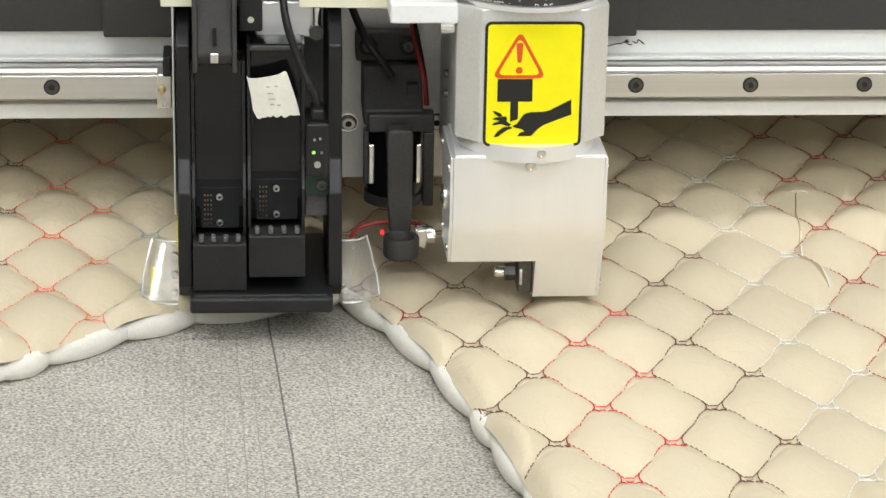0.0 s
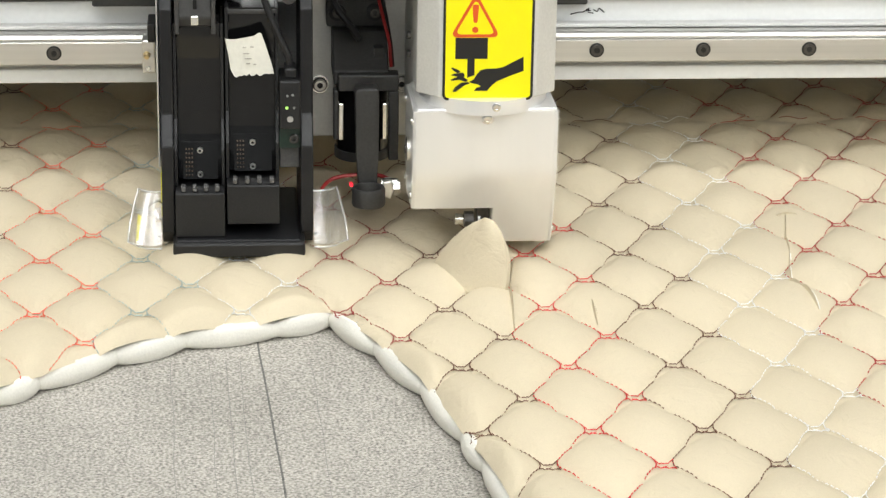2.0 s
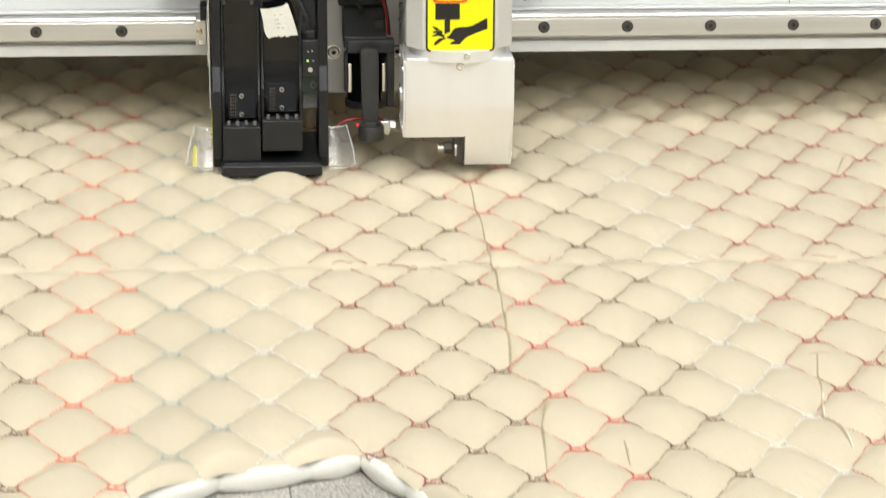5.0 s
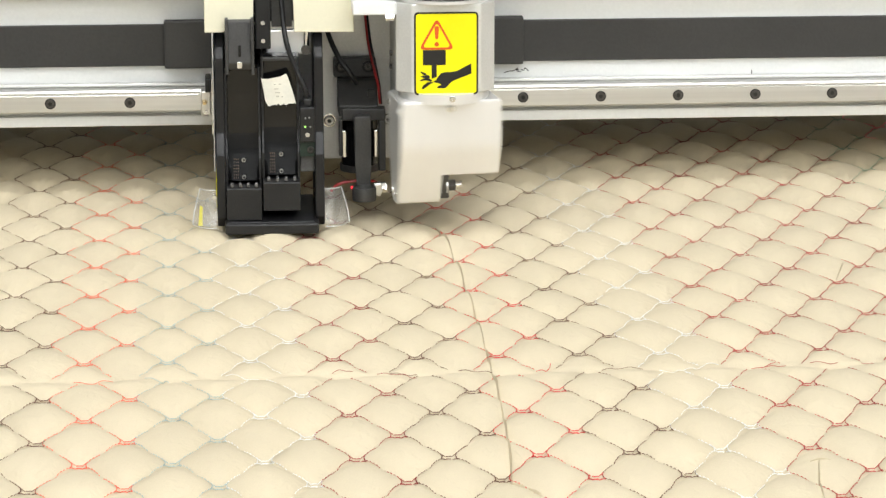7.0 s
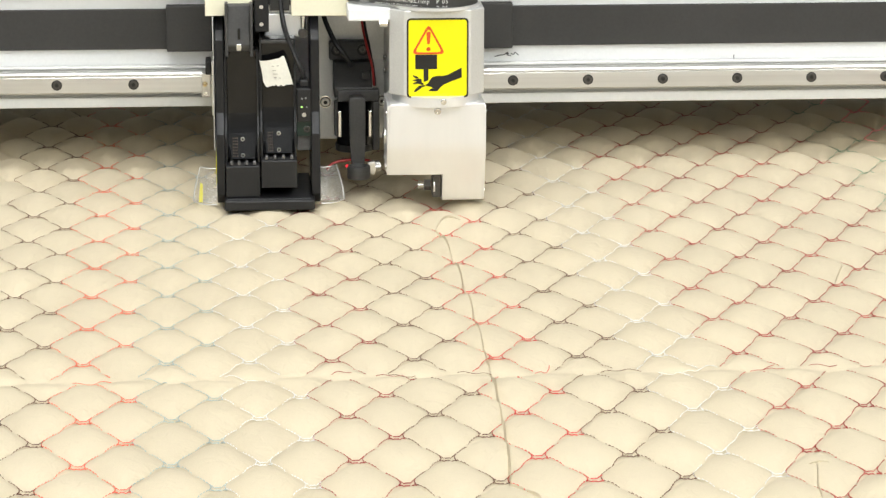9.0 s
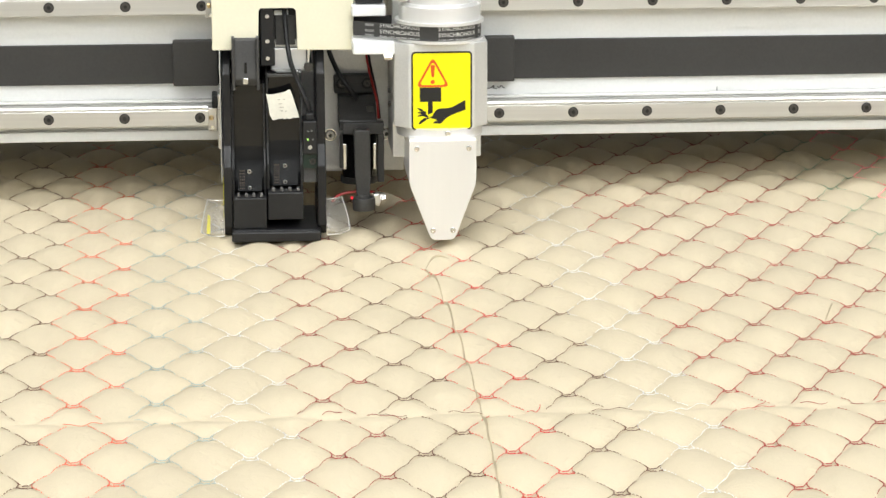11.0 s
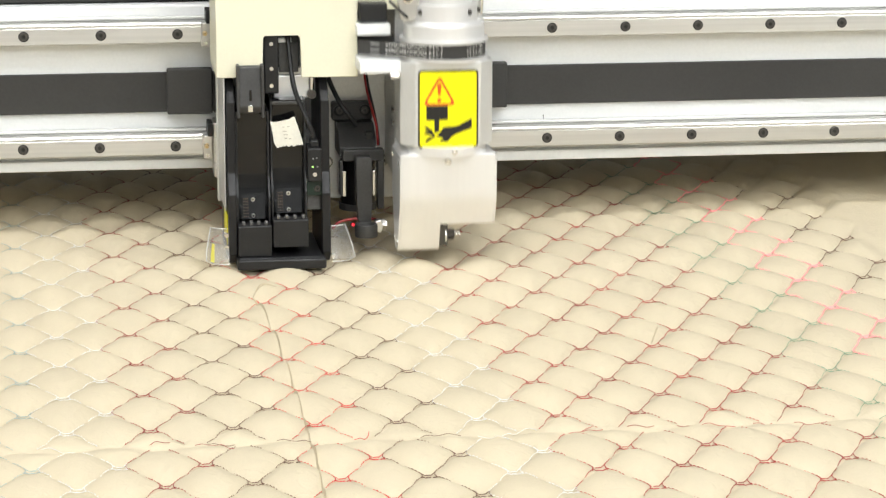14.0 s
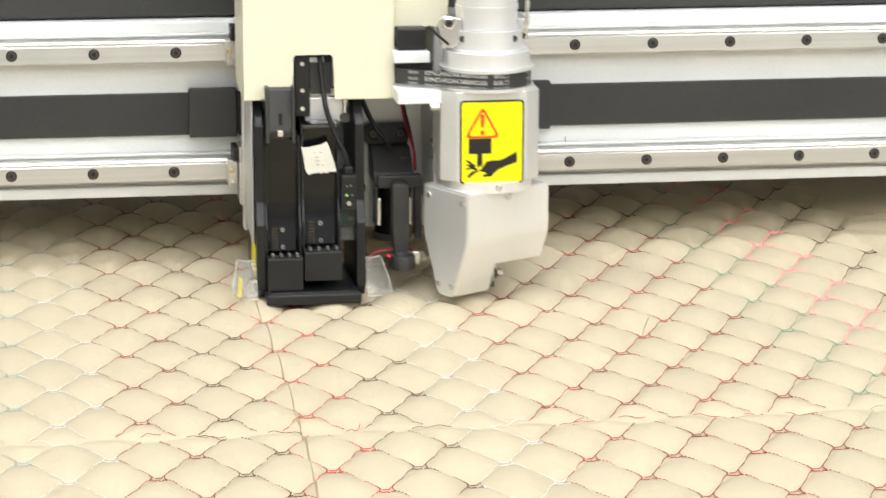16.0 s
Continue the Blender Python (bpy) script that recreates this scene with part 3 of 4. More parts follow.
# the long cut that the knife leaves behind it: corners, and the moment at which the knife passes
CUT = [([(0.1347, 1.2029), (0.1364, 1.2414), (0.1385, 1.262)], 0.004, 1.25), ([(0.1385, 1.262), (0.142, 1.285), (0.144, 1.2989)], 0.006, 1.6), ([(0.1445, 1.3163), (0.138, 1.331), (0.1301, 1.3391)], 0.0035, 2.0),
       ([(0.1301, 1.3391), (0.132, 1.367), (0.1336, 1.3953)], 0.0045, 2.9), ([(0.1336, 1.3953), (0.1348, 1.428), (0.1356, 1.4613)], 0.0035, 3.5), ([(0.1356, 1.4613), (0.1364, 1.5), (0.1369, 1.5369)], 0.0035, 3.9),
       ([(0.1369, 1.5369), (0.1369, 1.57), (0.1368, 1.6096)], 0.003, 4.3), ([(0.1368, 1.6096), (0.137, 1.66), (0.1368, 1.717)], 0.0025, 4.6), ([(0.1368, 1.717), (0.1358, 1.77), (0.1347, 1.8226)], 0.0025, 5.1),
       ([(0.1347, 1.8226), (0.132, 1.866), (0.1287, 1.9094)], 0.0025, 6.0), ([(0.1287, 1.9094), (0.137, 1.927), (0.148, 1.93)], 0.002, 8.8)]


def cut_edges():
    made = []
    for pts, rise, t in CUT:
        ob = part("cut_lip", lip(pts, rise), LEATHER)
        part("slit", slit(pts, 0.0002), SLIT_SHADE, ob, "narrow strip toned as the shade in a slit")
        tagged(ob, "raised beige lip where the knife slit the quilted cloth", "cut edge", "lips of the long knife cut")
        made.append((ob, t))
    # small torn nick
    nick = [(0.1752, 1.212), (0.1752, 1.2165), (0.1755, 1.221)]
    ob = part("cut_lip", lip([(0.1757, 1.2065), (0.1752, 1.216), (0.1755, 1.2285)], 0.0022), LEATHER)
    tagged(ob, "raised beige lip where the knife slit the quilted cloth", "cut edge", "lips of the long knife cut")
    part("slit", slit(nick, 0.0008), SLIT_SHADE, ob, "narrow strip toned as the shade in a slit")
    made.append((ob, 1.1))
    return made


# the corner of cloth that the turning knife folds up: its two lower corners
FLAP_FROM, FLAP_TO = Vector((0.1, 1.285, 0.0)), Vector((0.131, 1.245, 0.0))


def cloth_flap():
    """A rounded corner of padded cloth, hinged at its foot; y points from the hinge to its tip."""
    w, h = (FLAP_TO - FLAP_FROM).length, 0.038
    bm = bmesh.new()
    front, back = [], []
    for j in range(9):
        f = j / 8
        half = 0.5 * w * (1 - f ** 2.1) ** 0.8 + 0.0015
        rows = ([], [])
        for i in range(7):
            u = i / 6 * 2 - 1
            x, y = w / 2 + u * half + 0.006 * f, h * f
            z = 0.0075 * (1 - u * u) * (1 - 0.6 * f) + 0.004 * f * f
            rows[0].append(bm.verts.new((x, y, z)))
            rows[1].append(bm.verts.new((x, y, z - 0.0022)))
        front.append(rows[0])
        back.append(rows[1])
    for j in range(8):
        for i in range(6):
            bm.faces.new((front[j][i], front[j][i + 1], front[j + 1][i + 1], front[j + 1][i]))
            bm.faces.new((back[j][i], back[j + 1][i], back[j + 1][i + 1], back[j][i + 1]))
        bm.faces.new((front[j][0], front[j + 1][0], back[j + 1][0], back[j][0]))
        bm.faces.new((front[j][6], back[j][6], back[j + 1][6], front[j + 1][6]))
    for rows, flip in ((0, 1), (8, -1)):
        loop = front[rows] + back[rows][::-1]
        bm.faces.new(loop[::flip])
    ob = part("cloth_flap", bm, LEATHER, smooth=True)
    return tagged(ob, "folded-up corner of beige padded cloth beside the knife", "fabric flap")


def flap_pose(angle, sink):
    along = (FLAP_TO - FLAP_FROM).normalized()
    turn = math.degrees(math.atan2(along.y, along.x))
    return pose(FLAP_FROM.x, FLAP_FROM.y, -0.001 - sink, 0, 0, turn) @ pose(0, 0, 0, angle, 0, 0)


def loose_threads(parent):
    """Thread ends that curl along the seam, where each needle was cut off."""
    rnd = random.Random(21)
    for n in range(-8, 22):
        if rnd.random() < 0.25:
            continue
        o, a, b = LOWER
        x = o.x + (n + rnd.uniform(0.1, 0.9)) / 2 * a.x - 0.004
        y = seam_y(x) + rnd.uniform(-0.004, 0.003)
        pts = []
        ang, px, py = rnd.uniform(-0.5, 0.5), x, y
        for k in range(rnd.randint(4, 7)):
            pts.append((px, py, height(px, py) + 0.0012 + 0.0006 * math.sin(k * 1.9)))
            px += 0.0042 * math.cos(ang)
            py += 0.0042 * math.sin(ang)
            ang += rnd.uniform(-0.55, 0.5)
        part("loose_thread", tube(spline(pts, 3), 0.0002, 5), THREADS[NEEDLES[n]], parent)


def quilted_fabric():
    t = empty("quilted_fabric")
    fabric_sheet(t)
    for n in NEEDLES:
        stitch_line(n, t)
    foam_edge(t)
    knife_nicks(t)
    loose_threads(t)
    return tagged(t, "beige quilted leatherette with coloured diamond stitching and a hole", "fabric")


quilted_fabric()
CUT_EDGES = cut_edges()
FLAP = cloth_flap()


# ---- beam across the table, with its two guide rails ----
RAIL_Z = (0.0749, 0.1647)
BEAM_X = (-1.1, 1.3)


def rail_bolt(rail):
    """A cap screw in its counterbore: a dark ring round a grey head with a hexagon socket."""
    bm = bmesh.new()
    n = 20
    loops = [(0.0042, -0.0001), (0.0041, -0.0003), (0.0034, -0.0003), (0.0033, -0.0005), (0.003, -0.0006), (0.0017, -0.0006), (0.0015, -0.0002)]
    rings = [[bm.verts.new((r * math.cos(2 * math.pi * k / n), y, r * math.sin(2 * math.pi * k / n))) for k in range(n)] for r, y in loops]
    for a, b in zip(rings, rings[1:]):
        for k in range(n):
            bm.faces.new((a[k], a[(k + 1) % n], b[(k + 1) % n], b[k]))
    bm.faces.new(rings[-1])
    ob = part("rail_bolt", bm, BOLT, rail)
    # blackened faces put the shade of counterbore and socket into the colour
    ob.data.materials.append(INK_AND_SHADE)
    for f in ob.data.polygons:
        f.material_index = 1 if f.index < 3 * n or f.index >= 5 * n else 0
    return ob


def gantry():
    g = empty("gantry_beam")
    x0, x1 = BEAM_X
    fy = 0.017
    # depth out of view is enlarged to darken the cloth under the beam
    part("beam_body", box(x0, x1, fy, fy + 0.2, 0.0575, 0.186, 0.002), WHITE_PAINT, g, "white powder-coated beam")
    part("lower_lip", box(x0, x1, fy - 0.006, fy, 0.0545, 0.0625, 0.001), WHITE_PAINT, g)
    # only its front edge shows; the rest is added bulk that blocks light
    part("top_cover", box(x0, x1, fy + 0.012, fy + 0.3, 0.187, 0.334, 0.003), BELT_BLACK, g, "black top cover with unseen bulk added for shade")
    for x in (x0 + 0.06, x1 - 0.06):
        part("end_block", box(x - 0.05, x + 0.05, fy + 0.02, fy + 0.18, FELT_Z, 0.0574, 0.003), WHITE_PAINT, g, "white foot that carries the beam")
    # dark sealing band
    part("sealing_band", box(x0, x1, fy - 0.004, fy - 0.0005, 0.1005, 0.1325, 0.0008), BELT_BLACK, g, "dark rubber sealing band")
    for z, shift in ((RAIL_Z[0], 0.32327), (RAIL_Z[1], 0.3264)):
        # flat face, a fine groove, then a rounded shoulder that leans back
        back = fy - 0.0004
        prof = [(back, z - 0.0078), (0.0035, z - 0.0078), (0.0035, z - 0.0069), (0.0006, z - 0.0069), (0.0, z - 0.0063), (0.0, z + 0.0056), (0.0004, z + 0.006), (0.0022, z + 0.0061), (0.0022, z + 0.0069),
                (0.0004, z + 0.007), (0.0002, z + 0.0078), (0.001, z + 0.0094), (0.0026, z + 0.0102), (back, z + 0.0102)]
        rail = part("guide_rail", prism(prof, "x", x0, x1), RAIL_STEEL, g, "ground steel guide rail")
        # filler strip added to lighten the dark band above the rail
        part("rail_strip", box(x0, x1, 0.009, fy - 0.0006, z + 0.0106, z + 0.0128, 0.0005, 1), ANODISED, g, "aluminium filler strip above the rail")
        first = None
        k0, k1 = math.ceil((x0 - shift) / 0.06), math.floor((x1 - shift) / 0.06)
        for k in range(k0, k1 + 1):
            x = shift + 0.06 * k
            if first is None:
                first = rail_bolt(rail)
                first.location = (x, 0, z)
            else:
                b = first.copy()
                scene.collection.objects.link(b)
                b.location = (x, -0.0001, z)
    # pen marks on the white paint
    y = fy - 0.0004
    for pts in ([(0.1900, 0.0912), (0.1945, 0.0924), (0.1973, 0.0926), (0.2006, 0.0947), (0.2000, 0.0925), (0.2030, 0.0918)], [(0.2030, 0.0938), (0.2052, 0.0928), (0.2062, 0.0946), (0.2092, 0.0922)],
                [(0.1985, 0.0932), (0.2015, 0.0934)], [(0.3832, 0.0875), (0.3830, 0.0892), (0.3831, 0.0908)]):
        part("pen_mark", tube(spline([(x, y, z) for x, z in pts], 4), 0.00032, 5), INK_AND_SHADE, g, "dark pen mark")
    return tagged(g, "white machine beam with two steel guide rails over the table", "gantry")


GANTRY = gantry()


# ---- carriage that runs along the beam ----
# its parts stand in the carriage's own space: x along the beam, y out from the rail's face, z over the cloth
AXIS = Vector((0.0842, -0.125, 0.0))


def quad_sheet(pts, thick, axis_vec):
    bm = bmesh.new()
    v = Vector(axis_vec) * thick
    a = [bm.verts.new(Vector(p)) for p in pts]
    b = [bm.verts.new(Vector(p) + v) for p in pts]
    bm.faces.new(a)
    bm.faces.new(b[::-1])
    n = len(pts)
    for i in range(n):
        bm.faces.new((a[i], a[(i + 1) % n], b[(i + 1) % n], b[i]))
    return bm


def printer_unit(c):
    # side cheeks and base of the cartridge holder
    cheek = [(-0.04, 0.155), (-0.10, 0.145), (-0.118, 0.13), (-0.118, 0.075), (-0.126, 0.06), (-0.126, 0.014), (-0.118, 0.006), (-0.04, 0.006)]
    for x in (-0.0795, -0.0085):
        part("side_cheek", prism(cheek, "x", x, x + 0.0065, 0.0008), BLACK_METAL, c, "black side plate")
    part("base_plate", box(-0.0725, -0.009, -0.136, -0.05, 0.0065, 0.0132, 0.001), BLACK_METAL, c, "black base plate")
    part("base_foot", box(-0.074, -0.0065, -0.139, -0.11, 0.0045, 0.0125, 0.0015), BLACK, c)
    part("back_panel", box(-0.0725, -0.022, -0.062, -0.056, 0.0135, 0.132, 0.001), BLACK, c)
    part("bracket_plate", box(-0.0425, -0.0125, -0.0968, -0.088, 0.1465, 0.1525, 0.0008), ANODISED, c)
    part("guide_pin", cyl((-0.0135, -0.1, 0.1425), 0.0022, 0.016, n=14), BRIGHT, c, "bright guide pin", smooth=True)
    part("pin_knob", cyl((-0.0137, -0.101, 0.132), 0.0035, 0.005, "y", n=16), BOLT, c)
    part("top_bracket", box(-0.0425, -0.0105, -0.0985, -0.07, 0.1285, 0.1462, 0.001), BRUSHED, c, "aluminium bracket")
    for x0, x1, z0, top, zt in ((-0.0725, -0.0473, 0.0135, 0.0368, 0.122), (-0.0462, -0.0195, 0.0202, 0.0409, 0.13)):
        cart = part("ink_cartridge", prism([(-0.132, z0), (-0.132, top), (-0.129, top + 0.001), (-0.122, top + 0.001), (-0.118, top - 0.002), (-0.07, top - 0.002), (-0.07, z0)],
                                           "x", x0, x1, 0.0006), BLACK, c, "black ink cartridge")
        # comb of small ribs along the cartridge's top edge
        for k in range(4):
            x = x0 + 0.003 + k * (x1 - x0 - 0.008) / 3
            part("rib", box(x, x + 0.0022, -0.1318, -0.1265, top + 0.0011, top + 0.0038, 0.0004, 1), WORN, cart)
        # glossy curved shroud above
        prof = [(-0.1125, top + 0.002), (-0.1095, top + 0.012), (-0.107, top + 0.024), (-0.106, top + 0.036), (-0.1065, top + 0.05), (-0.109, zt - 0.02), (-0.1125, zt - 0.008), (-0.1145, zt), (-0.08, zt), (-0.08, top + 0.002)]
        part("shroud", prism(prof, "x", x0 + 0.0015, x1 - 0.0015, 0.0006), GLOSS, c, "glossy black shroud", smooth=True)
        for x in (x0 - 0.0002, x1 - 0.0015):
            part("shroud_wall", prism([(-0.122, top + 0.0012), (-0.122, top + 0.02), (-0.116, top + 0.035), (-0.115, zt), (-0.08, zt), (-0.08, top + 0.0012)], "x", x, x + 0.0014), BLACK, c)
        slope = lambda z: -0.1125 + 0.24 * (z - top - 0.002)
        board = part("contact_board", prism([(slope(top + 0.002) - 0.0006, top + 0.002), (slope(top + 0.0205) - 0.0006, top + 0.0205), (slope(top + 0.0205) + 0.003, top + 0.0205), (slope(top + 0.002) + 0.003, top + 0.002)],
                                            "x", x0 + 0.004, x1 - 0.0035), GLOSS, c)
        for i in range(3):
            for k in range(7):
                z = top + 0.0035 + k * 0.0022
                y = slope(z) - 0.0006
                part("contact", box(x0 + 0.0052 + i * 0.0015, x0 + 0.0059 + i * 0.0015, y - 0.0004, y + 0.0002, z, z + 0.0008), COPPER, board)
        socket_screw(((x0 + x1) / 2, slope(top + 0.0045) - 0.0006, top + 0.0045), 0.0016, "y", 0.0016, board, STEEL, "pin")
        socket_screw(((x0 + x1) / 2, slope(top + 0.0165) - 0.0006, top + 0.0165), 0.0016, "y", 0.0016, board, STEEL, "pin")
    # latch over the taller shroud
    latch = part("latch", prism([(-0.118, 0.121), (-0.121, 0.126), (-0.116, 0.156), (-0.105, 0.158), (-0.095, 0.158), (-0.095, 0.121)], "x", -0.0702, -0.0525, 0.0012), BRACKET, c, "black latch lever")
    part("latch_rail", box(-0.0716, -0.0693, -0.122, -0.1, 0.118, 0.158, 0.0006), BRACKET, latch)
    part("latch_rail", box(-0.0533, -0.051, -0.122, -0.1, 0.118, 0.158, 0.0006), BRACKET, latch)
    part("latch_slot", box(-0.0622, -0.0604, -0.1212, -0.1196, 0.131, 0.139), GLOSS, latch)
    part("spring_clip", box(-0.0635, -0.0595, -0.1215, -0.119, 0.1225, 0.1275, 0.0006), BRIGHT, latch, "bright spring clip")
    part("shroud_cap", box(-0.0465, -0.0195, -0.1145, -0.1, 0.1265, 0.1293, 0.0008), BRACKET, c)
    part("connector_block", box(-0.05, -0.039, -0.108, -0.09, 0.134, 0.186, 0.001), BLACK, c)
    for z in (0.14, 0.153, 0.172):
        part("solder_point", cyl((-0.0445, -0.1083, z), 0.0016, 0.001, "y", n=10), BRIGHT, c)
    # torn note
    rnd = random.Random(3)
    foot = [(-0.0217 - 0.0202 * k / 16, 0.0962 - 0.0022 * k / 16 + rnd.uniform(-0.0009, 0.0007)) for k in range(17)]
    pts = [(-0.0466, 0.1148), (-0.0458, 0.1138), (-0.0415, 0.1138), (-0.037, 0.1147), (-0.032, 0.1158), (-0.0292, 0.1176), (-0.028, 0.1172), (-0.0262, 0.112), (-0.024, 0.105), (-0.0222, 0.0985)] + foot + [(-0.0438, 0.098), (-0.0447, 0.105)]
    bm = quad_sheet([(x, -0.1163 + 0.0012 * math.sin(90 * x + 60 * z), z) for x, z in pts], 0.0004, (0, 1, 0))
    note = part("paper_note", bm, PAPER, c, "torn white paper tape with faint pencil marks")
    for k, (x, z, w) in enumerate(((-0.0375, 0.1095, 0.0018), (-0.0338, 0.1098, 0.0018), (-0.0372, 0.1062, 0.003), (-0.0365, 0.1035, 0.0035), (-0.0358, 0.1008, 0.002), (-0.0322, 0.1005, 0.0015))):
        y = -0.1163 + 0.0012 * math.sin(90 * x + 60 * z) - 0.0006
        part("pencil_mark", box(x, x + w, y, y + 0.0004, z, z + 0.0006), PENCIL, note)
    # sensor amplifier with lamps, on a small circuit board
    sensor = part("sensor_box", box(-0.0192, -0.0085, -0.126, -0.1, 0.069, 0.0945, 0.001), BLACK, c, "black sensor box")
    part("lamp_dot", cyl((-0.0155, -0.1262, 0.0805), 0.0008, 0.0008, "y", n=10), LED_GREEN, sensor, "green indicator lamp")
    for x, z in ((-0.0125, 0.0872), (-0.0152, 0.0868), (-0.0118, 0.0805)):
        part("dial", cyl((x, -0.1263, z), 0.00065, 0.001, "y", n=10), PRINT_GREY, sensor)
    part("trimmer", cyl((-0.0138, -0.1263, 0.0745), 0.0016, 0.001, "y", n=14), STEEL, sensor)
    part("cable_gland", box(-0.0165, -0.0105, -0.122, -0.108, 0.0946, 0.1, 0.001), BLACK, sensor)
    board = part("circuit_board", box(-0.0192, -0.0085, -0.1205, -0.119, 0.0575, 0.069), PCB, c, "green circuit board")
    socket_screw((-0.0118, -0.1206, 0.0625), 0.0025, "y", 0.0015, board, BOLT)
    part("mount_block", box(-0.0192, -0.0087, -0.115, -0.07, 0.045, 0.0574, 0.0008), WORN, c)
    # clear guards on both flanks
    for sx, x in ((-1, -0.0797), (1, -0.0018)):
        bm = bmesh.new()
        rows = []
        for z, grow, dy in ((0.0095, 0.8, -0.0135), (0.0115, 1.05, -0.0145), (0.018, 1.0, -0.006), (0.026, 0.86, 0.005), (0.0315, 0.75, 0.012)):
            rows.append([bm.verts.new((x + sx * 0.0165 * f * grow, -0.124 + dy + e, z)) for f, e in ((0, 0), (0.25, -0.0005), (0.6, 0.0005), (0.85, 0.003), (1.0, 0.006))])
        for r0, r1 in zip(rows, rows[1:]):
            for k in range(4):
                bm.faces.new((r0[k], r0[k + 1], r1[k + 1], r1[k]))
        border = [v.co.copy() for v in rows[0]] + [r[-1].co.copy() for r in rows[1:]] + [v.co.copy() for v in rows[-1][-2::-1]]
        bmesh.ops.solidify(bm, geom=bm.faces[:], thickness=0.0009)
        guard = part("clear_guard", bm, SCUFFED, c, "bent clear plastic guard", smooth=True)
        guard.visible_shadow = False
        # hazy cord added to draw the light caught by the sheet's edge
        part("guard_rim", tube(border, 0.0006, 6), RIM, guard, "rim toned as bright as a light-catching edge", smooth=True)
        for z in (0.0105, 0.02, 0.0295) if sx < 0 else (0.0115,):
            part("guard_screw", cyl((x + sx * 0.0016, -0.1262, z), 0.0017, 0.0025, "y", n=12), BRIGHT, guard)
    part("warning_tape", box(-0.0801, -0.0797, -0.117, -0.08, 0.02, 0.043), YELLOW, c, "yellow tape strip")
    part("warning_tape", prism([(-0.0935, 0.0075), (-0.0905, 0.0075), (-0.0902, 0.0215), (-0.0922, 0.0225)], "y", -0.1215, -0.1207), YELLOW, c, "yellow tape strip")
    # flank plate and its white label
    part("flank_plate", box(-0.0812, -0.0803, -0.112, -0.02, 0.045, 0.17, 0.0003), ANODISED, c)


def cover(c):
    # cream sheet-metal cover with a notch over the cartridges
    y0, y1 = -0.1125, -0.1095
    # the height above the view and the lid are added to block lamp light
    outline = [(-0.0862, 0.1472), (-0.0515, 0.1472), (-0.0515, 0.177), (-0.0498, 0.1795), (-0.0245, 0.1795), (-0.0222, 0.177), (-0.0222, 0.1468), (0.0205, 0.1462), (0.0205, 0.52), (-0.0862, 0.52)]
    cv = part("front_cover", prism(outline, "y", y0, y1, 0.0007), CREAM, c, "cream enamelled front cover")
    part("cover_side", box(-0.0862, -0.0838, y1 + 0.0003, -0.03, 0.1472, 0.52, 0.0006), CREAM, c)
    part("cover_side", box(0.0182, 0.0205, y1 + 0.0003, -0.05, 0.1985, 0.52, 0.0006), CREAM, c)
    part("cover_lid", box(-0.0862, 0.09, -0.1125, -0.02, 0.5203, 0.523, 0.0006), CREAM, c)
    part("cover_shoulder", box(0.0208, 0.06, -0.105, -0.10, 0.196, 0.52, 0.0007), CREAM, c)
    part("notch_backing", box(-0.0512, -0.0225, -0.099, -0.097, 0.153, 0.19), BLACK, c)
    part("notch_board", box(-0.038, -0.0235, -0.1005, -0.0992, 0.149, 0.1715), BRACKET, c, "dark grey circuit board")
    part("notch_strip", box(-0.0395, -0.0285, -0.1012, -0.0992, 0.1718, 0.1755, 0.0004), WHITE_PAINT, c, "white connector strip")


def carriage_plate(c):
    part("mounting_plate", box(-0.082, 0.0625, -0.032, -0.02, 0.036, 0.20, 0.001), ANODISED, c, "matt aluminium mounting plate")
    for z in RAIL_Z:
        for x in (-0.06, 0.04):
            block = part("rail_block", box(x - 0.024, x + 0.024, -0.0196, 0.006, z - 0.022, z - 0.0103, 0.001), STEEL, c)
            part("block_upper", box(x - 0.024, x + 0.024, -0.0196, 0.006, z + 0.0103, z + 0.022, 0.001), STEEL, block)
            part("block_bridge", box(x - 0.024, x + 0.024, -0.0196, -0.0035, z - 0.0101, z + 0.0101), STEEL, block)
            part("end_seal", box(x - 0.0285, x - 0.0243, -0.018, 0.004, z + 0.0105, z + 0.021, 0.0008), BLACK, block)
    for z in RAIL_Z:
        cap = part("end_cap", box(-0.0918, -0.0845, -0.012, -0.0004, z - 0.0085, z + 0.0105, 0.001), STEEL, c, "grey metal end cap")
        part("grease_nipple", cyl((-0.0892, -0.0145, z + 0.002), 0.0021, 0.005, "y", r2=0.0012, n=14), BRASS, cap, "brass grease nipple", smooth=True)
        part("cap_screw", cyl((-0.0885, -0.0128, z - 0.0055), 0.0014, 0.0014, "y", n=12), BRIGHT, cap)
    for x, z in ((0.0044, 0.0658), (0.0488, 0.0662)):
        part("washer", cyl((x, -0.0326, z), 0.0049, 0.0012, "y"), BRIGHT, c)
        # solid dark disc in place of the shaded gap round the screw
        part("gap_shade_disc", cyl((x, -0.0334, z), 0.0041, 0.0006, "y"), BOLT, c)
        socket_screw((x, -0.0337, z), 0.0033, "y", 0.0024, c, STEEL, "cap_screw")
    # band guides that slide over the dark band on both sides
    for x0, x1 in ((-0.119, -0.083), (0.119, 0.1545)):
        part("band_guide", box(x0, x1, 0.004, 0.0125, 0.0998, 0.1365, 0.0012), BELT_BLACK, c, "dark band guide block")
    part("band_bridge", box(-0.0828, 0.1188, -0.004, 0.002, 0.102, 0.134, 0.0008), BLACK, c)
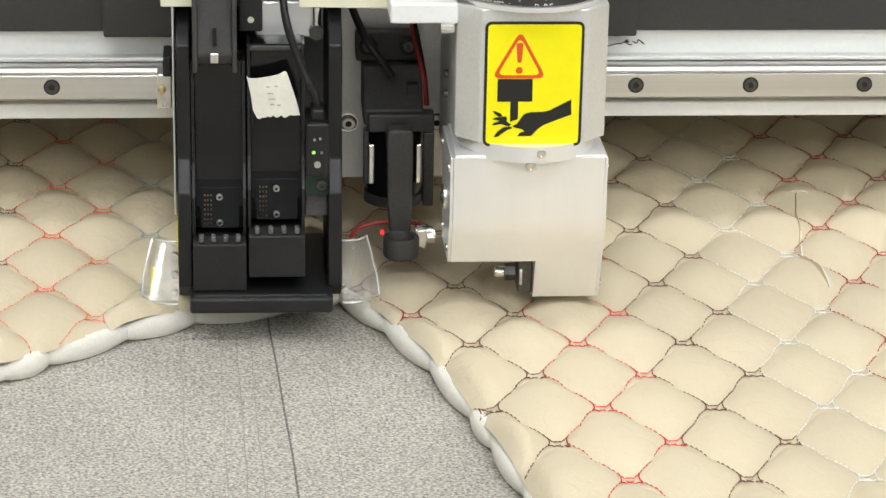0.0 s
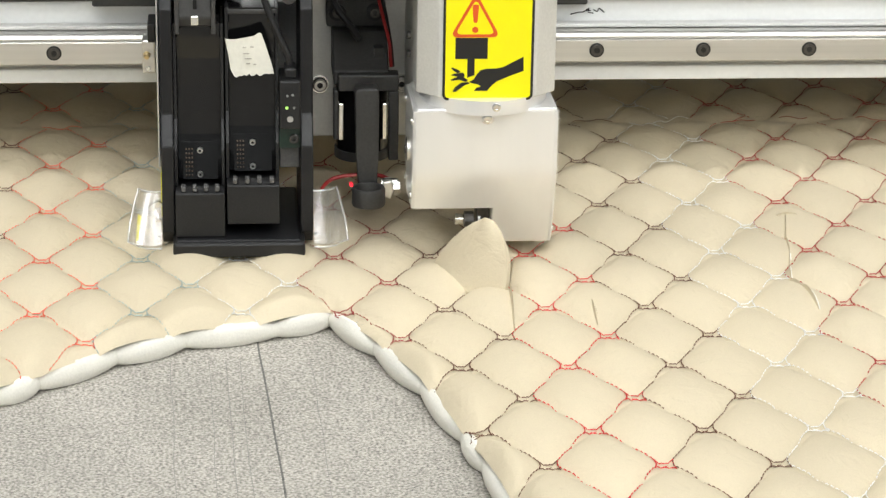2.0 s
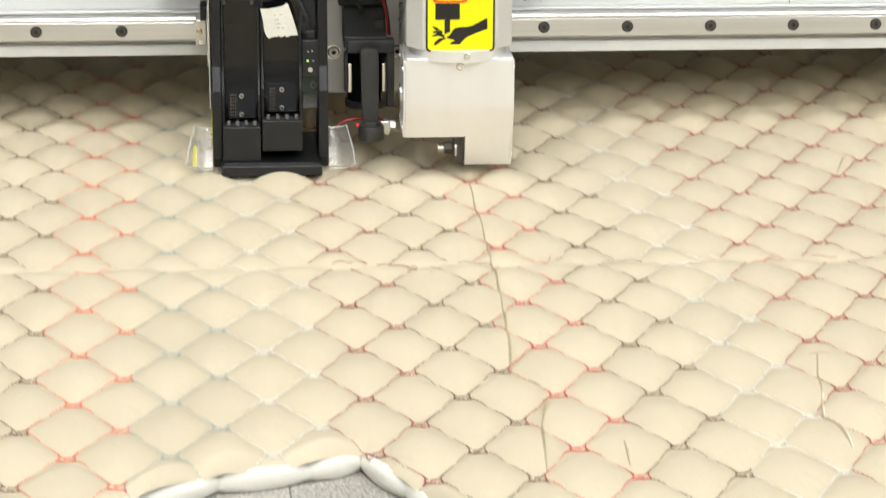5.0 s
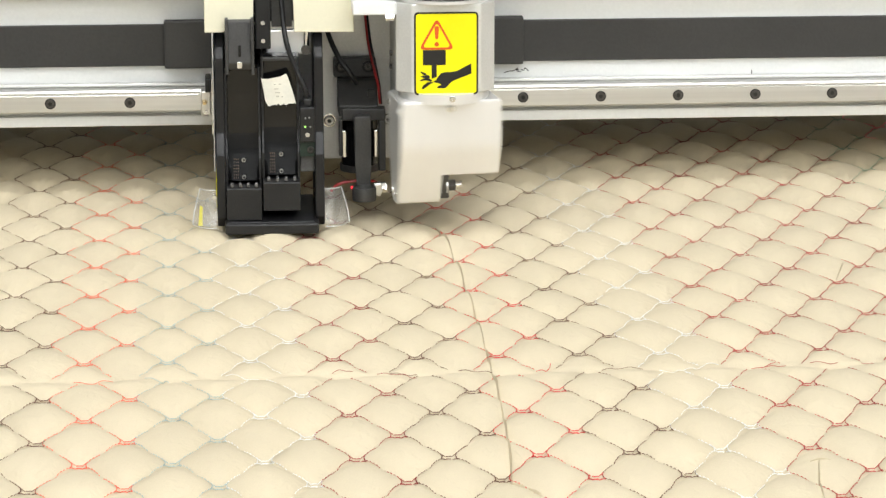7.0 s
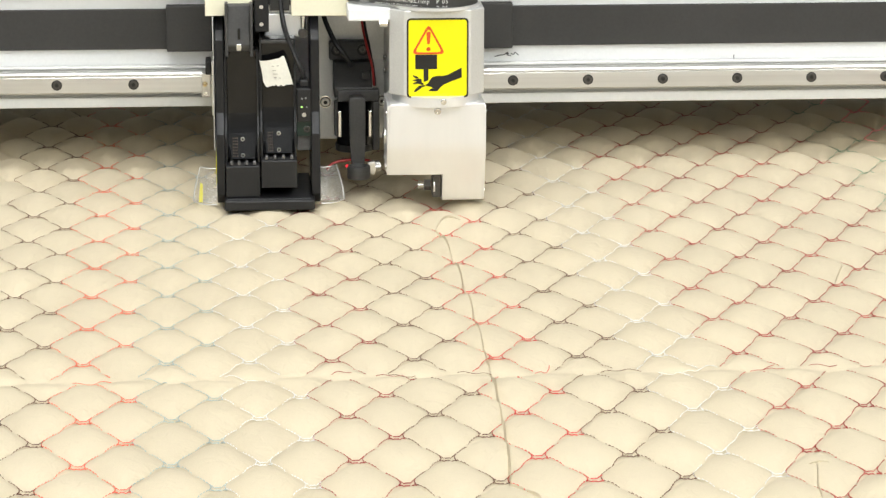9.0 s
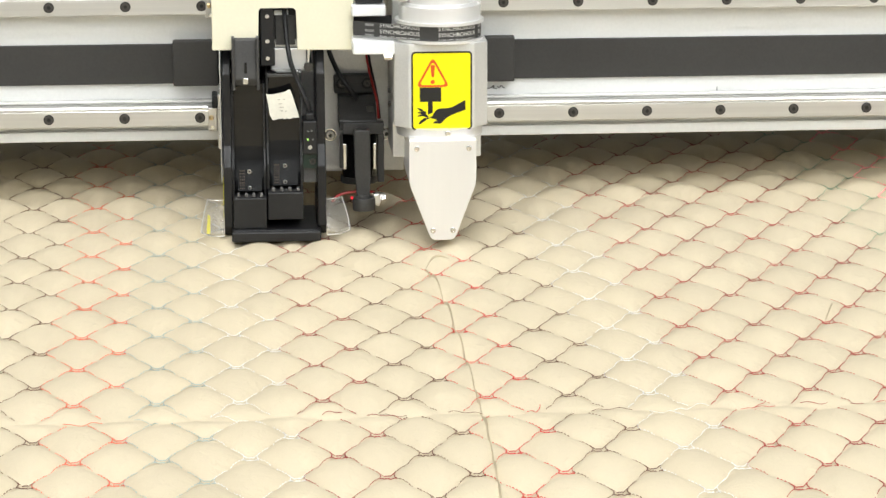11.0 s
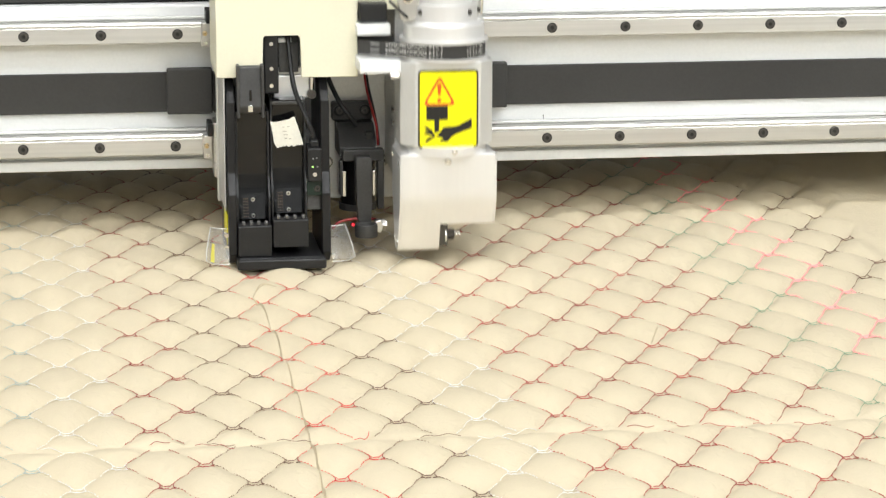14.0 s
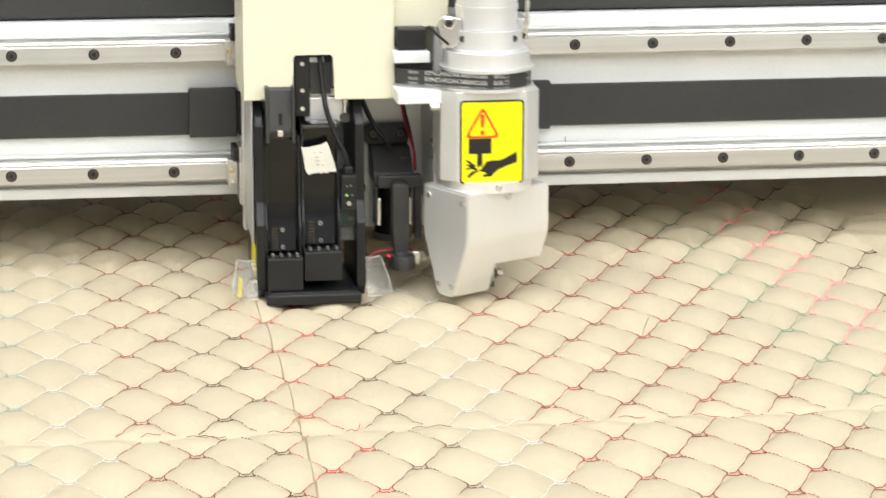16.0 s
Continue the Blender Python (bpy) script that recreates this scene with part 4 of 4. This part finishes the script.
    # small bracket with a solenoid, pointer arm and ring
    br = part("bracket_mount", prism([(0.0075, 0.1015), (0.0085, 0.1003), (0.0385, 0.1003), (0.0393, 0.1015), (0.0393, 0.1137), (0.0380, 0.115), (0.009, 0.115), (0.0075, 0.1137)], "y", -0.042, -0.0325, 0.0008), BRACKET, c, "black bracket")
    for x in (0.0135, 0.0335):
        socket_screw((x, -0.0423, 0.1085), 0.0046, "y", 0.0015, br, BLACK_METAL)
        socket_screw((x, -0.0436, 0.1085), 0.0028, "y", 0.0015, br, BOLT)
    wedge = part("bracket_wedge", prism([(-0.033, 0.1), (-0.05, 0.1), (-0.0715, 0.0842), (-0.0715, 0.0765), (-0.033, 0.0765)], "x", 0.0105, 0.0395, 0.0008), BRACKET, c, "worn black bridge piece")
    # solid black blocks stand for the shade in the slots and the pocket
    for x, y, z in ((0.025, -0.0726, 0.0812), (0.025, -0.0726, 0.0792), (0.0232, -0.0508, 0.0995)):
        part("slot", box(x - 0.0015, x + 0.0015, y, y + 0.001, z - 0.0004, z + 0.0004), INK_AND_SHADE, wedge)
    part("cable_pocket", box(0.032, 0.0372, -0.0645, -0.055, 0.083, 0.0945), INK_AND_SHADE, wedge)
    fr = part("bracket_frame", box(0.0125, 0.0447, -0.0765, -0.0655, 0.0742, 0.0832, 0.001), BRACKET, c, "black frame")
    part("frame_post", box(0.0395, 0.0447, -0.0765, -0.066, 0.036, 0.0741, 0.0008), BRACKET, fr)
    part("frame_post", box(0.0103, 0.0128, -0.0745, -0.066, 0.047, 0.0741, 0.0008), BRACKET, fr)
    part("solenoid", cyl((0.0262, -0.056, 0.054), 0.0138, 0.036), GLOSS, c, "black solenoid coil", smooth=True)
    part("solenoid_base", cyl((0.0262, -0.056, 0.0355), 0.0148, 0.005), BRACKET, c, smooth=True)
    for x in (0.0145, 0.0379):
        part("solenoid_sleeve", box(x - 0.0015, x + 0.0015, -0.0668, -0.05, 0.0445, 0.0648, 0.0006), BRIGHT, c, "bright steel sleeve")
    part("pointer_arm", prism([(0.0205, 0.0795), (0.022, 0.0812), (0.0318, 0.0812), (0.0333, 0.0795), (0.0331, 0.045), (0.0322, 0.024), (0.0228, 0.024), (0.0215, 0.045)], "y", -0.0955, -0.084, 0.0012), BRACKET, c, "worn black pointer arm")
    ring = bmesh.new()
    n = 28
    rings = []
    for r, z in ((0.0084, 0.0185), (0.0088, 0.0195), (0.0088, 0.0272), (0.0083, 0.0283), (0.0071, 0.0283), (0.0067, 0.0275), (0.0067, 0.0188)):
        rings.append([ring.verts.new((0.0275 + r * math.cos(2 * math.pi * k / n), -0.1035 + r * math.sin(2 * math.pi * k / n), z + 0.002)) for k in range(n)])
    for a, b in zip(rings, rings[1:] + rings[:1]):
        for k in range(n):
            ring.faces.new((a[k], a[(k + 1) % n], b[(k + 1) % n], b[k]))
    part("pointer_ring", ring, BRACKET, c, "black ring", smooth=True)
    part("ring_neck", box(0.0222, 0.0328, -0.0965, -0.0875, 0.0195, 0.0238, 0.0008), BRACKET, c)
    part("clamp_screw", cyl((0.039, -0.094, 0.0285), 0.0033, 0.0085, "x", n=14), BRIGHT, c, "bright clamp screw")
    part("clamp_nut", cyl((0.0425, -0.0945, 0.0272), 0.0038, 0.0038, "x", n=6), BRIGHT, c)
    part("clamp_ear", prism([(0.0345, 0.0235), (0.0395, 0.0215), (0.0412, 0.0262), (0.0402, 0.0318), (0.0352, 0.0312)], "y", -0.0985, -0.0905, 0.0008), STEEL, c)
    part("pointer_lamp", cyl((0.0192, -0.0865, 0.0262), 0.001, 0.003, "y", n=12), LED_RED, c, "glowing red pointer lamp")
    lead = [(0.0035, -0.083, 0.0225), (0.0075, -0.0825, 0.0268), (0.0125, -0.082, 0.0288), (0.02, -0.0818, 0.0298), (0.028, -0.0818, 0.0302), (0.0345, -0.083, 0.0298), (0.0395, -0.0855, 0.0285)]
    part("red_lead", tube(spline(lead, 5), 0.0011, 8), RED_WIRE, c, "red lead bowed behind the pointer arm", smooth=True)
    # cables
    for name, pts, r, m in (("cable", [(-0.032, -0.1, 0.185), (-0.031, -0.104, 0.17), (-0.028, -0.112, 0.14), (-0.02, -0.1165, 0.118), (-0.0145, -0.117, 0.105), (-0.0138, -0.116, 0.0985)], 0.0019, BLACK),
                            ("cable", [(0.001, -0.05, 0.15), (0.004, -0.06, 0.135), (0.012, -0.068, 0.118), (0.019, -0.07, 0.1085), (0.024, -0.066, 0.1)], 0.0019, BLACK),
                            ("red_cable", [(0.031, -0.05, 0.15), (0.033, -0.06, 0.128), (0.0365, -0.068, 0.112), (0.0395, -0.07, 0.1), (0.041, -0.066, 0.085)], 0.0009, RED_WIRE),
                            ("cable", [(0.0325, -0.048, 0.15), (0.0345, -0.057, 0.13), (0.038, -0.065, 0.112), (0.0405, -0.066, 0.098), (0.042, -0.062, 0.084)], 0.0011, BLACK)):
        part(name, tube(spline(pts, 6), r, 8), m, c, smooth=True)


def warning_sign(sp):
    """Yellow warning sticker: a triangle, a press tool and a forearm under it."""
    y = -0.0257
    def plate(name, pts, depth, mat, label=""):
        return part(name, prism(pts, "y", y - depth, y), mat, sp, label)
    def rounded(x0, x1, z0, z1, r):
        out = []
        for cx, cz, a0 in ((x1 - r, z1 - r, 0), (x0 + r, z1 - r, 90), (x0 + r, z0 + r, 180), (x1 - r, z0 + r, 270)):
            out += [(cx + r * math.cos(radians(a0 + k * 30)), cz + r * math.sin(radians(a0 + k * 30))) for k in range(4)]
        return out
    x0, x1, z0, z1 = -0.0227, 0.0227, 0.0912, 0.1505
    plate("sign_border", rounded(x0, x1, z0, z1, 0.0028), 0.0003, INK_AND_SHADE, "black border of a yellow warning sticker")
    plate("sign_face", rounded(x0 + 0.0013, x1 - 0.0013, z0 + 0.0013, z1 - 0.0013, 0.0018), 0.0005, YELLOW, "yellow warning sticker")
    def corners(pts, r):
        """An outline with its corners rounded."""
        out = []
        for k in range(len(pts)):
            p, a, b = (Vector(q) for q in (pts[k], pts[k - 1], pts[(k + 1) % len(pts)]))
            da, db = (a - p).normalized(), (b - p).normalized()
            for f in (0, 0.25, 0.5, 0.75, 1):
                q = p + da * r * (1 - f) ** 2 + db * r * f ** 2
                out.append((q.x, q.y))
        return out
    tri = corners([(-0.0194, 0.1238), (0.0058, 0.1238), (-0.0066, 0.1465)], 0.0042)
    cx, cz = -0.0066, 0.1312
    inner = [(cx + (px - cx) * 0.8, cz + (pz - cz) * 0.8) for px, pz in tri]
    bm = bmesh.new()
    loops = [[bm.verts.new((px, yy, pz)) for px, pz in pts] for pts, yy in ((tri, y), (tri, y - 0.0007), (inner, y - 0.0007), (inner, y))]
    for la, lb in zip(loops, loops[1:] + loops[:1]):
        for k in range(len(tri)):
            bm.faces.new((la[k], la[(k + 1) % len(tri)], lb[(k + 1) % len(tri)], lb[k]))
    part("triangle_bar", bm, ORANGE, sp, "orange warning triangle")
    plate("exclamation_bar", corners([(-0.0084, 0.1405), (-0.0051, 0.1405), (-0.0058, 0.1312), (-0.0077, 0.1312)], 0.0011), 0.0007, ORANGE)
    plate("exclamation_dot", [(-0.0068 + 0.0016 * math.cos(k * 0.524), 0.1276 + 0.0016 * math.sin(k * 0.524)) for k in range(12)], 0.0007, ORANGE)
    plate("tool_block", [(-0.0165, 0.1127), (-0.0004, 0.1127), (-0.0004, 0.1235), (-0.0165, 0.1235)], 0.0006, INK_AND_SHADE)
    plate("tool_rod", [(-0.0104, 0.103), (-0.0068, 0.1044), (-0.0068, 0.1128), (-0.0104, 0.1128)], 0.0007, INK_AND_SHADE)
    arm = [(-0.0056, 0.1046), (-0.0038, 0.1068), (-0.0008, 0.1076), (0.0044, 0.1077), (0.0076, 0.1084), (0.0122, 0.1108), (0.0176, 0.1137), (0.0178, 0.1064), (0.0098, 0.1034), (0.0046, 0.1012), (0.0022, 0.0992),
           (-0.0004, 0.0962), (-0.0068, 0.0962), (-0.0056, 0.0978), (-0.0034, 0.0984), (-0.0046, 0.0994), (-0.0082, 0.1003), (-0.0094, 0.1009), (-0.0072, 0.102)]
    plate("forearm_shape", arm, 0.0007, INK_AND_SHADE)
    for pts in ([(-0.0186, 0.1083), (-0.0175, 0.1082), (-0.0147, 0.1071), (-0.0138, 0.1058), (-0.0155, 0.1055), (-0.0172, 0.1066)],
                [(-0.0186, 0.1044), (-0.0168, 0.1052), (-0.0124, 0.1057), (-0.0117, 0.1046), (-0.012, 0.1032), (-0.0098, 0.1018), (-0.011, 0.1008), (-0.0142, 0.102), (-0.0186, 0.1014), (-0.0182, 0.1022), (-0.0152, 0.1036)],
                [(-0.0177, 0.0958), (-0.016, 0.0958), (-0.0115, 0.0992), (-0.0092, 0.1), (-0.0098, 0.1008), (-0.0135, 0.1004), (-0.0163, 0.0982)]):
        plate("finger_shape", pts, 0.0007, INK_AND_SHADE)


def belt_text(words, radius, z, size, s0, spread, holder):
    """Printed words on the belt, cut off at its edges; s0 is the way along it from where the straight run meets the pulley."""
    cu = bpy.data.curves.new("belt_print", "FONT")
    cu.body, cu.size, cu.space_character = words, size, spread
    tmp = new("belt_print", cu)
    me = bpy.data.meshes.new_from_object(tmp.evaluated_get(bpy.context.evaluated_depsgraph_get()))
    bpy.data.objects.remove(tmp)
    for v in me.vertices:
        s = s0 + v.co.x
        if holder.name.startswith("toothed_belt"):
            v.co = (radius * math.sin(s / radius), -radius * math.cos(s / radius), z + v.co.y)
        else:
            v.co = (-0.01685 + s * 0.848, -0.02697 - s * 0.5299, z + v.co.y)
    bm = bmesh.new()
    bm.from_mesh(me)
    for edge, way in ((0.1592, -1), (0.1695, 1)):
        bmesh.ops.bisect_plane(bm, geom=bm.verts[:] + bm.edges[:] + bm.faces[:], plane_co=(0, 0, edge), plane_no=(0, 0, way), clear_outer=True)
    bm.to_mesh(me)
    bm.free()
    me.materials.append(PRINT_WHITE)
    ob = new("belt_print", me)
    ob.parent = holder
    return ob


def octagon(hx, hy, ch):
    return [(-hx, -hy + ch), (-hx + ch, -hy), (hx - ch, -hy), (hx, -hy + ch), (hx, hy - ch), (hx - ch, hy), (-hx + ch, hy), (-hx, hy - ch)]


def spindle(c):
    """The tool's bearing block with its belt pulley; it slides up and down on the carriage."""
    sp = part("spindle_block", prism(octagon(0.0351, 0.0255, 0.0105), "z", 0.0925, 0.1563, 0.0008), ANODISED, c, "matt aluminium bearing block")
    warning_sign(sp)
    part("bearing_ring", cyl((0, 0, 0.0887), 0.0325, 0.0075, n=48), BRUSHED, sp, "turned aluminium ring", smooth=True)
    socket_screw((0.004, -0.0326, 0.0895), 0.0022, "y", 0.0008, sp, BRIGHT)
    R = 0.0315
    part("pulley_flange", cyl((0, 0, 0.1576), 0.0335, 0.0022, n=48), BRUSHED, sp, smooth=True)
    drum = part("toothed_belt", cyl((0, 0, 0.1643), R, 0.0108, n=56), BELT_BLACK, sp, "black timing belt with white print", smooth=True)
    part("pulley_flange", cyl((0, 0, 0.1709), 0.0335, 0.0022, n=48), BRUSHED, sp, smooth=True)
    half = math.pi * R
    for k, z in enumerate((0.1574, 0.1621, 0.1668)):
        for words, s0, spread in (("P 05", -0.0015, 1.2), ("Do Not Crimp", -0.035, 1.1), ("SYNCHRONOUS", half - 0.052, 1.0), ("BELT", half - 0.0148, 1.3), ("T2.5 x 285", half + 0.0145, 1.0)):
            belt_text(words, R + 0.0003, z, 0.0043, s0, spread, drum)
    part("belt_run", box(-0.066, -0.001, 0.0295, 0.0312, 0.159, 0.1697, 0.0003), BELT_BLACK, sp)
    leave = radians(-32)
    start, way, inward = Vector((R * math.sin(leave), -R * math.cos(leave))), Vector((-math.cos(leave), -math.sin(leave))), Vector((-math.sin(leave), math.cos(leave)))
    end = start + way * 0.0565
    run = part("belt_run", prism([tuple(q) for q in (end, start, start + inward * 0.0012, end + inward * 0.0012)], "z", 0.159, 0.1697), BELT_BLACK, sp, "black timing belt")
    for z in (0.1574, 0.1621, 0.1668):
        belt_text("SYNCHRONOUS", R, z, 0.0044, -0.0335, 1.05, run)
    for z in (0.1592, 0.1626, 0.167):
        part("faint_print", prism([tuple(start + way * d - inward * h) for d, h in ((0.0385, 0.0001), (0.046, 0.0001), (0.046, 0.0004), (0.0385, 0.0004))], "z", z, z + 0.0018), PRINT_GREY, sp)
    part("collar", cyl((0, 0, 0.1775), 0.0305, 0.0108, n=48), BRUSHED, sp, "turned aluminium collar", smooth=True)
    part("collar_lip", cyl((0, 0, 0.1838), 0.0285, 0.0018, n=48, r2=0.0275), BRUSHED, sp, smooth=True)
    part("shaft_collar", cyl((0, 0, 0.1912), 0.0255, 0.013, n=48), BRUSHED, sp, "aluminium clamping collar", smooth=True)
    for a in (-50, 40, 75):
        x, y = 0.0256 * math.sin(radians(a)), -0.0256 * math.cos(radians(a))
        part("set_screw", cyl((x, y, 0.1925), 0.0022, 0.0014, "y", n=12), BOLT, sp)
    # its upper length, out of view, is added to shade the cloth
    part("motor_tube", cyl((0, 0, 0.32), 0.0215, 0.244, n=48), BRUSHED, sp, "turned aluminium motor tube", smooth=True)
    part("tube_groove", cyl((0, 0, 0.213), 0.0222, 0.003, n=48), BRUSHED, sp, smooth=True)
    ear = part("clamp_lug", prism([(-0.036, 0.2), (-0.034, 0.187), (-0.026, 0.1855), (-0.02, 0.19), (-0.02, 0.206), (-0.03, 0.2085), (-0.034, 0.206)], "y", -0.013, -0.004, 0.0008), STEEL, sp, "grey clamp lug")
    socket_screw((-0.029, -0.0132, 0.2035), 0.0042, "y", 0.002, ear, BRIGHT)
    socket_screw((-0.029, -0.0153, 0.2035), 0.0028, "y", 0.001, ear, BOLT)
    part("lug_strap", tube([(-0.043, -0.014, 0.2015), (-0.036, -0.0145, 0.1945), (-0.029, -0.0145, 0.1885)], 0.0011, 6), BLACK, ear)
    part("drive_cable", tube(spline([(0.029, 0.005, 0.188), (0.0295, 0.004, 0.21), (0.029, 0.002, 0.25), (0.028, 0.0, 0.3)], 6), 0.0016, 8), BRIGHT, sp, smooth=True)
    # arm to the carriage with the belt's lower guard
    part("guard_arm", box(-0.0655, -0.0345, -0.0185, 0.02, 0.1475, 0.157, 0.001), WHITE_PAINT, sp, "white support arm")
    part("arm_upper", box(-0.0655, -0.04, 0.0, 0.03, 0.1735, 0.1815, 0.001), WHITE_PAINT, sp)
    part("arm_dark", box(-0.0625, -0.042, 0.006, 0.028, 0.1822, 0.197, 0.001), BLACK, sp)
    part("arm_screw", cyl((-0.0395, -0.0195, 0.146), 0.0028, 0.006, "x", n=12), BRIGHT, sp)
    part("slide_block", box(-0.034, 0.034, 0.0262, 0.09, 0.06, 0.2, 0.001), ANODISED, sp)
    for z in (0.115, 0.105):
        socket_screw((-0.0362, 0.012, z), 0.002, "x", 0.002, sp, BOLT)
    return sp, drum


def cutter(c):
    """The turning knife box with its foot; its outline narrows towards the cloth."""
    hw, hd = 0.0357, 0.0252
    zt, zb, zf = 0.0852, 0.0312, 0.009
    # side profile: full depth above, drawn in below
    bend = [(-hd, 0.058), (-hd + 0.0002, 0.054), (-hd + 0.0008, 0.0505), (-hd + 0.0019, 0.047), (-hd + 0.0033, 0.0437)]
    prof = [(-hd, zt)] + bend + [(-0.0105, 0.0133), (-0.0085, 0.01), (-0.006, zf), (0.006, zf), (0.0085, 0.01), (0.0105, 0.0133)] + [(-y, z) for y, z in bend[::-1]] + [(hd, zt)]
    def narrow(z):
        for (y0, z0), (y1, z1) in zip(prof[:9], prof[1:9]):
            if z1 <= z <= z0:
                return y0 + (y1 - y0) * (z0 - z) / (z0 - z1)
        return prof[8][0]
    yb = narrow(zb)
    body_prof = [(-hd, zt)] + bend + [(yb, zb), (-yb, zb)] + [(-y, z) for y, z in bend[::-1]] + [(hd, zt)]
    k = part("knife_box", prism(body_prof, "x", -hw, 0.0045, 0.0), BRUSHED, c, "brushed steel knife box", smooth=True)
    # foot half of the box reaches down to the cloth
    part("foot_shell", prism(prof, "x", 0.0045, hw - 0.0012), BRUSHED, k, "brushed steel foot shell", smooth=True)
    part("end_plate", prism([(y * 0.995, z) for y, z in prof], "x", hw - 0.0011, hw + 0.0004, 0.0004), BRUSHED, k, "steel end plate")
    part("rear_plate", prism([(y * 0.995, z) for y, z in body_prof], "x", -hw - 0.0015, -hw - 0.0002, 0.0003), BRUSHED, k, "steel end plate")
    for y, z in ((-0.0195, 0.079), (0.0195, 0.079), (-0.0075, 0.0165), (0.0075, 0.0165)):
        socket_screw((hw + 0.0004, y, z), 0.002, "x+", 0.0009, k, BRIGHT)
    for y, z in ((-0.0205, 0.079), (0.0205, 0.079), (-0.0155, 0.038), (0.0155, 0.038)):
        socket_screw((-hw - 0.0015, y, z), 0.002, "x", 0.0009, k, BRIGHT)
    part("rear_knob", cyl((-hw - 0.0022, 0.0, 0.058), 0.0062, 0.0014, "x", n=28), BRIGHT, k, smooth=True)
    socket_screw((-hw - 0.003, 0.0, 0.058), 0.0022, "x", 0.001, k, BOLT)
    for s in (-1, 1):
        sc = socket_screw((0, 0, 0), 0.0026, "y", 0.0012, k, BRIGHT)
        sc.matrix_basis = pose(0.0, s * hd, 0.0812, 0, 0, 0 if s < 0 else 180)
    part("box_lid", prism([(x * 0.985, y * 0.985) for x, y in ((-hw, -hd), (hw, -hd), (hw, hd), (-hw, hd))], "z", zt - 0.0002, zt + 0.0012, 0.0004), BRUSHED, k)
    # knife hub under the box, at the inner side of the foot
    part("knife_disc", cyl((-0.0012, 0, 0.0195), 0.0085, 0.0012, "x", n=32), STEEL, k, "thin round knife")
    part("hub_plate", box(-0.0025, 0.0043, -0.0075, 0.0075, 0.0115, 0.0324, 0.0006), BOLT, k)
    part("hub_nut", cyl((-0.0058, 0, 0.0195), 0.0042, 0.005, "x", n=6), BOLT, k)
    part("hub_tip", cyl((-0.0105, 0, 0.0195), 0.0032, 0.005, "x", n=16, r2=0.0024), BRIGHT, k, "bright hub tip", smooth=True)
    return k


def carriage():
    c = empty("cutting_carriage")
    carriage_plate(c)
    printer_unit(c)
    cover(c)
    sp, drum = spindle(c)
    kn = cutter(c)
    tagged(c, "cutting carriage with cream cover, ink cartridges and steel knife box", "machine carriage")
    return c, sp, drum, kn


HEAD, SPINDLE, BELT_DRUM, KNIFE = carriage()

# seconds, turn of the knife box in degrees, lift of the tool in metres
TURNS = [(0.0, 0, 0.0), (1.5, 0, 0.0), (1.567, 18, 0.0), (1.6, 27, 0.0), (1.7, 41, 0.0), (1.8, 42, 0.0), (1.9, 41, 0.0), (1.967, 12, 0.0), (2.0, 0, 0.0), (5.2, 0, 0.0), (6.3, 0, 0.0),
         (6.5, 0, 0.014), (6.7, -60, 0.016), (6.9, -130, 0.016), (7.1, -195, 0.016), (7.3, -175, 0.016), (7.333, -125, 0.015), (7.367, -70, 0.015), (7.4, -27, 0.014), (7.5, -28, 0.011), (7.6, -33, 0.004),
         (7.7, -31, 0.0), (7.9, -30, 0.0), (8.1, -21, 0.0), (8.2, -6, 0.0), (8.3, 0, 0.0), (9.2, 0, 0.0), (9.5, 0, 0.0), (9.7, 0, 0.015), (9.9, -45, 0.015), (10.1, -90, 0.015), (10.4, -90, 0.0),
         (13.3, -90, 0.0), (13.4, -90, 0.004), (13.5, -90, 0.0095), (13.533, -86, 0.0125), (13.567, -35, 0.015), (13.6, 35, 0.0155), (13.7, 62, 0.0155), (13.8, 92, 0.0155), (13.833, 120, 0.0155),
         (13.867, 155, 0.015), (13.9, 178, 0.0145), (14.0, 180, 0.006), (14.1, 180, 0.0), (14.8, 180, 0.0), (15.2, 184, 0.0), (15.6, 191, 0.0), (15.8, 196, 0.0), (16.0, 209, 0.0)]


def motions():
    walk(GANTRY, [(t, pose(0, y, 0)) for t, x, y in TRAVEL])
    walk(HEAD, [(t, pose(x, y, 0)) for t, x, y in TRAVEL])
    for ob, t in CUT_EDGES:
        walk(ob, [(0.0, pose(0, 0, -0.009)), (t - 0.15, pose(0, 0, -0.009)), (t + 0.1, pose(0, 0, 0)), (16.0, pose(0, 0, 0))])
    walk(FLAP, [(t, flap_pose(a, d)) for t, a, d in ((0.0, 2, 0.014), (1.55, 2, 0.014), (1.7, 25, 0.004), (1.9, 68, 0.0), (2.1, 66, 0.0), (2.3, 45, 0.0), (2.5, 20, 0.001), (2.8, 5, 0.006), (3.1, 2, 0.014), (16.0, 2, 0.014))])
    walk(SPINDLE, [(t, pose(AXIS.x, AXIS.y, z)) for t, a, z in TURNS])
    walk(BELT_DRUM, [(t, pose(0, 0, 0, 0, 0, a)) for t, a, z in TURNS])
    walk(KNIFE, [(t, pose(AXIS.x, AXIS.y, z, 0, 0, a)) for t, a, z in TURNS])


motions()
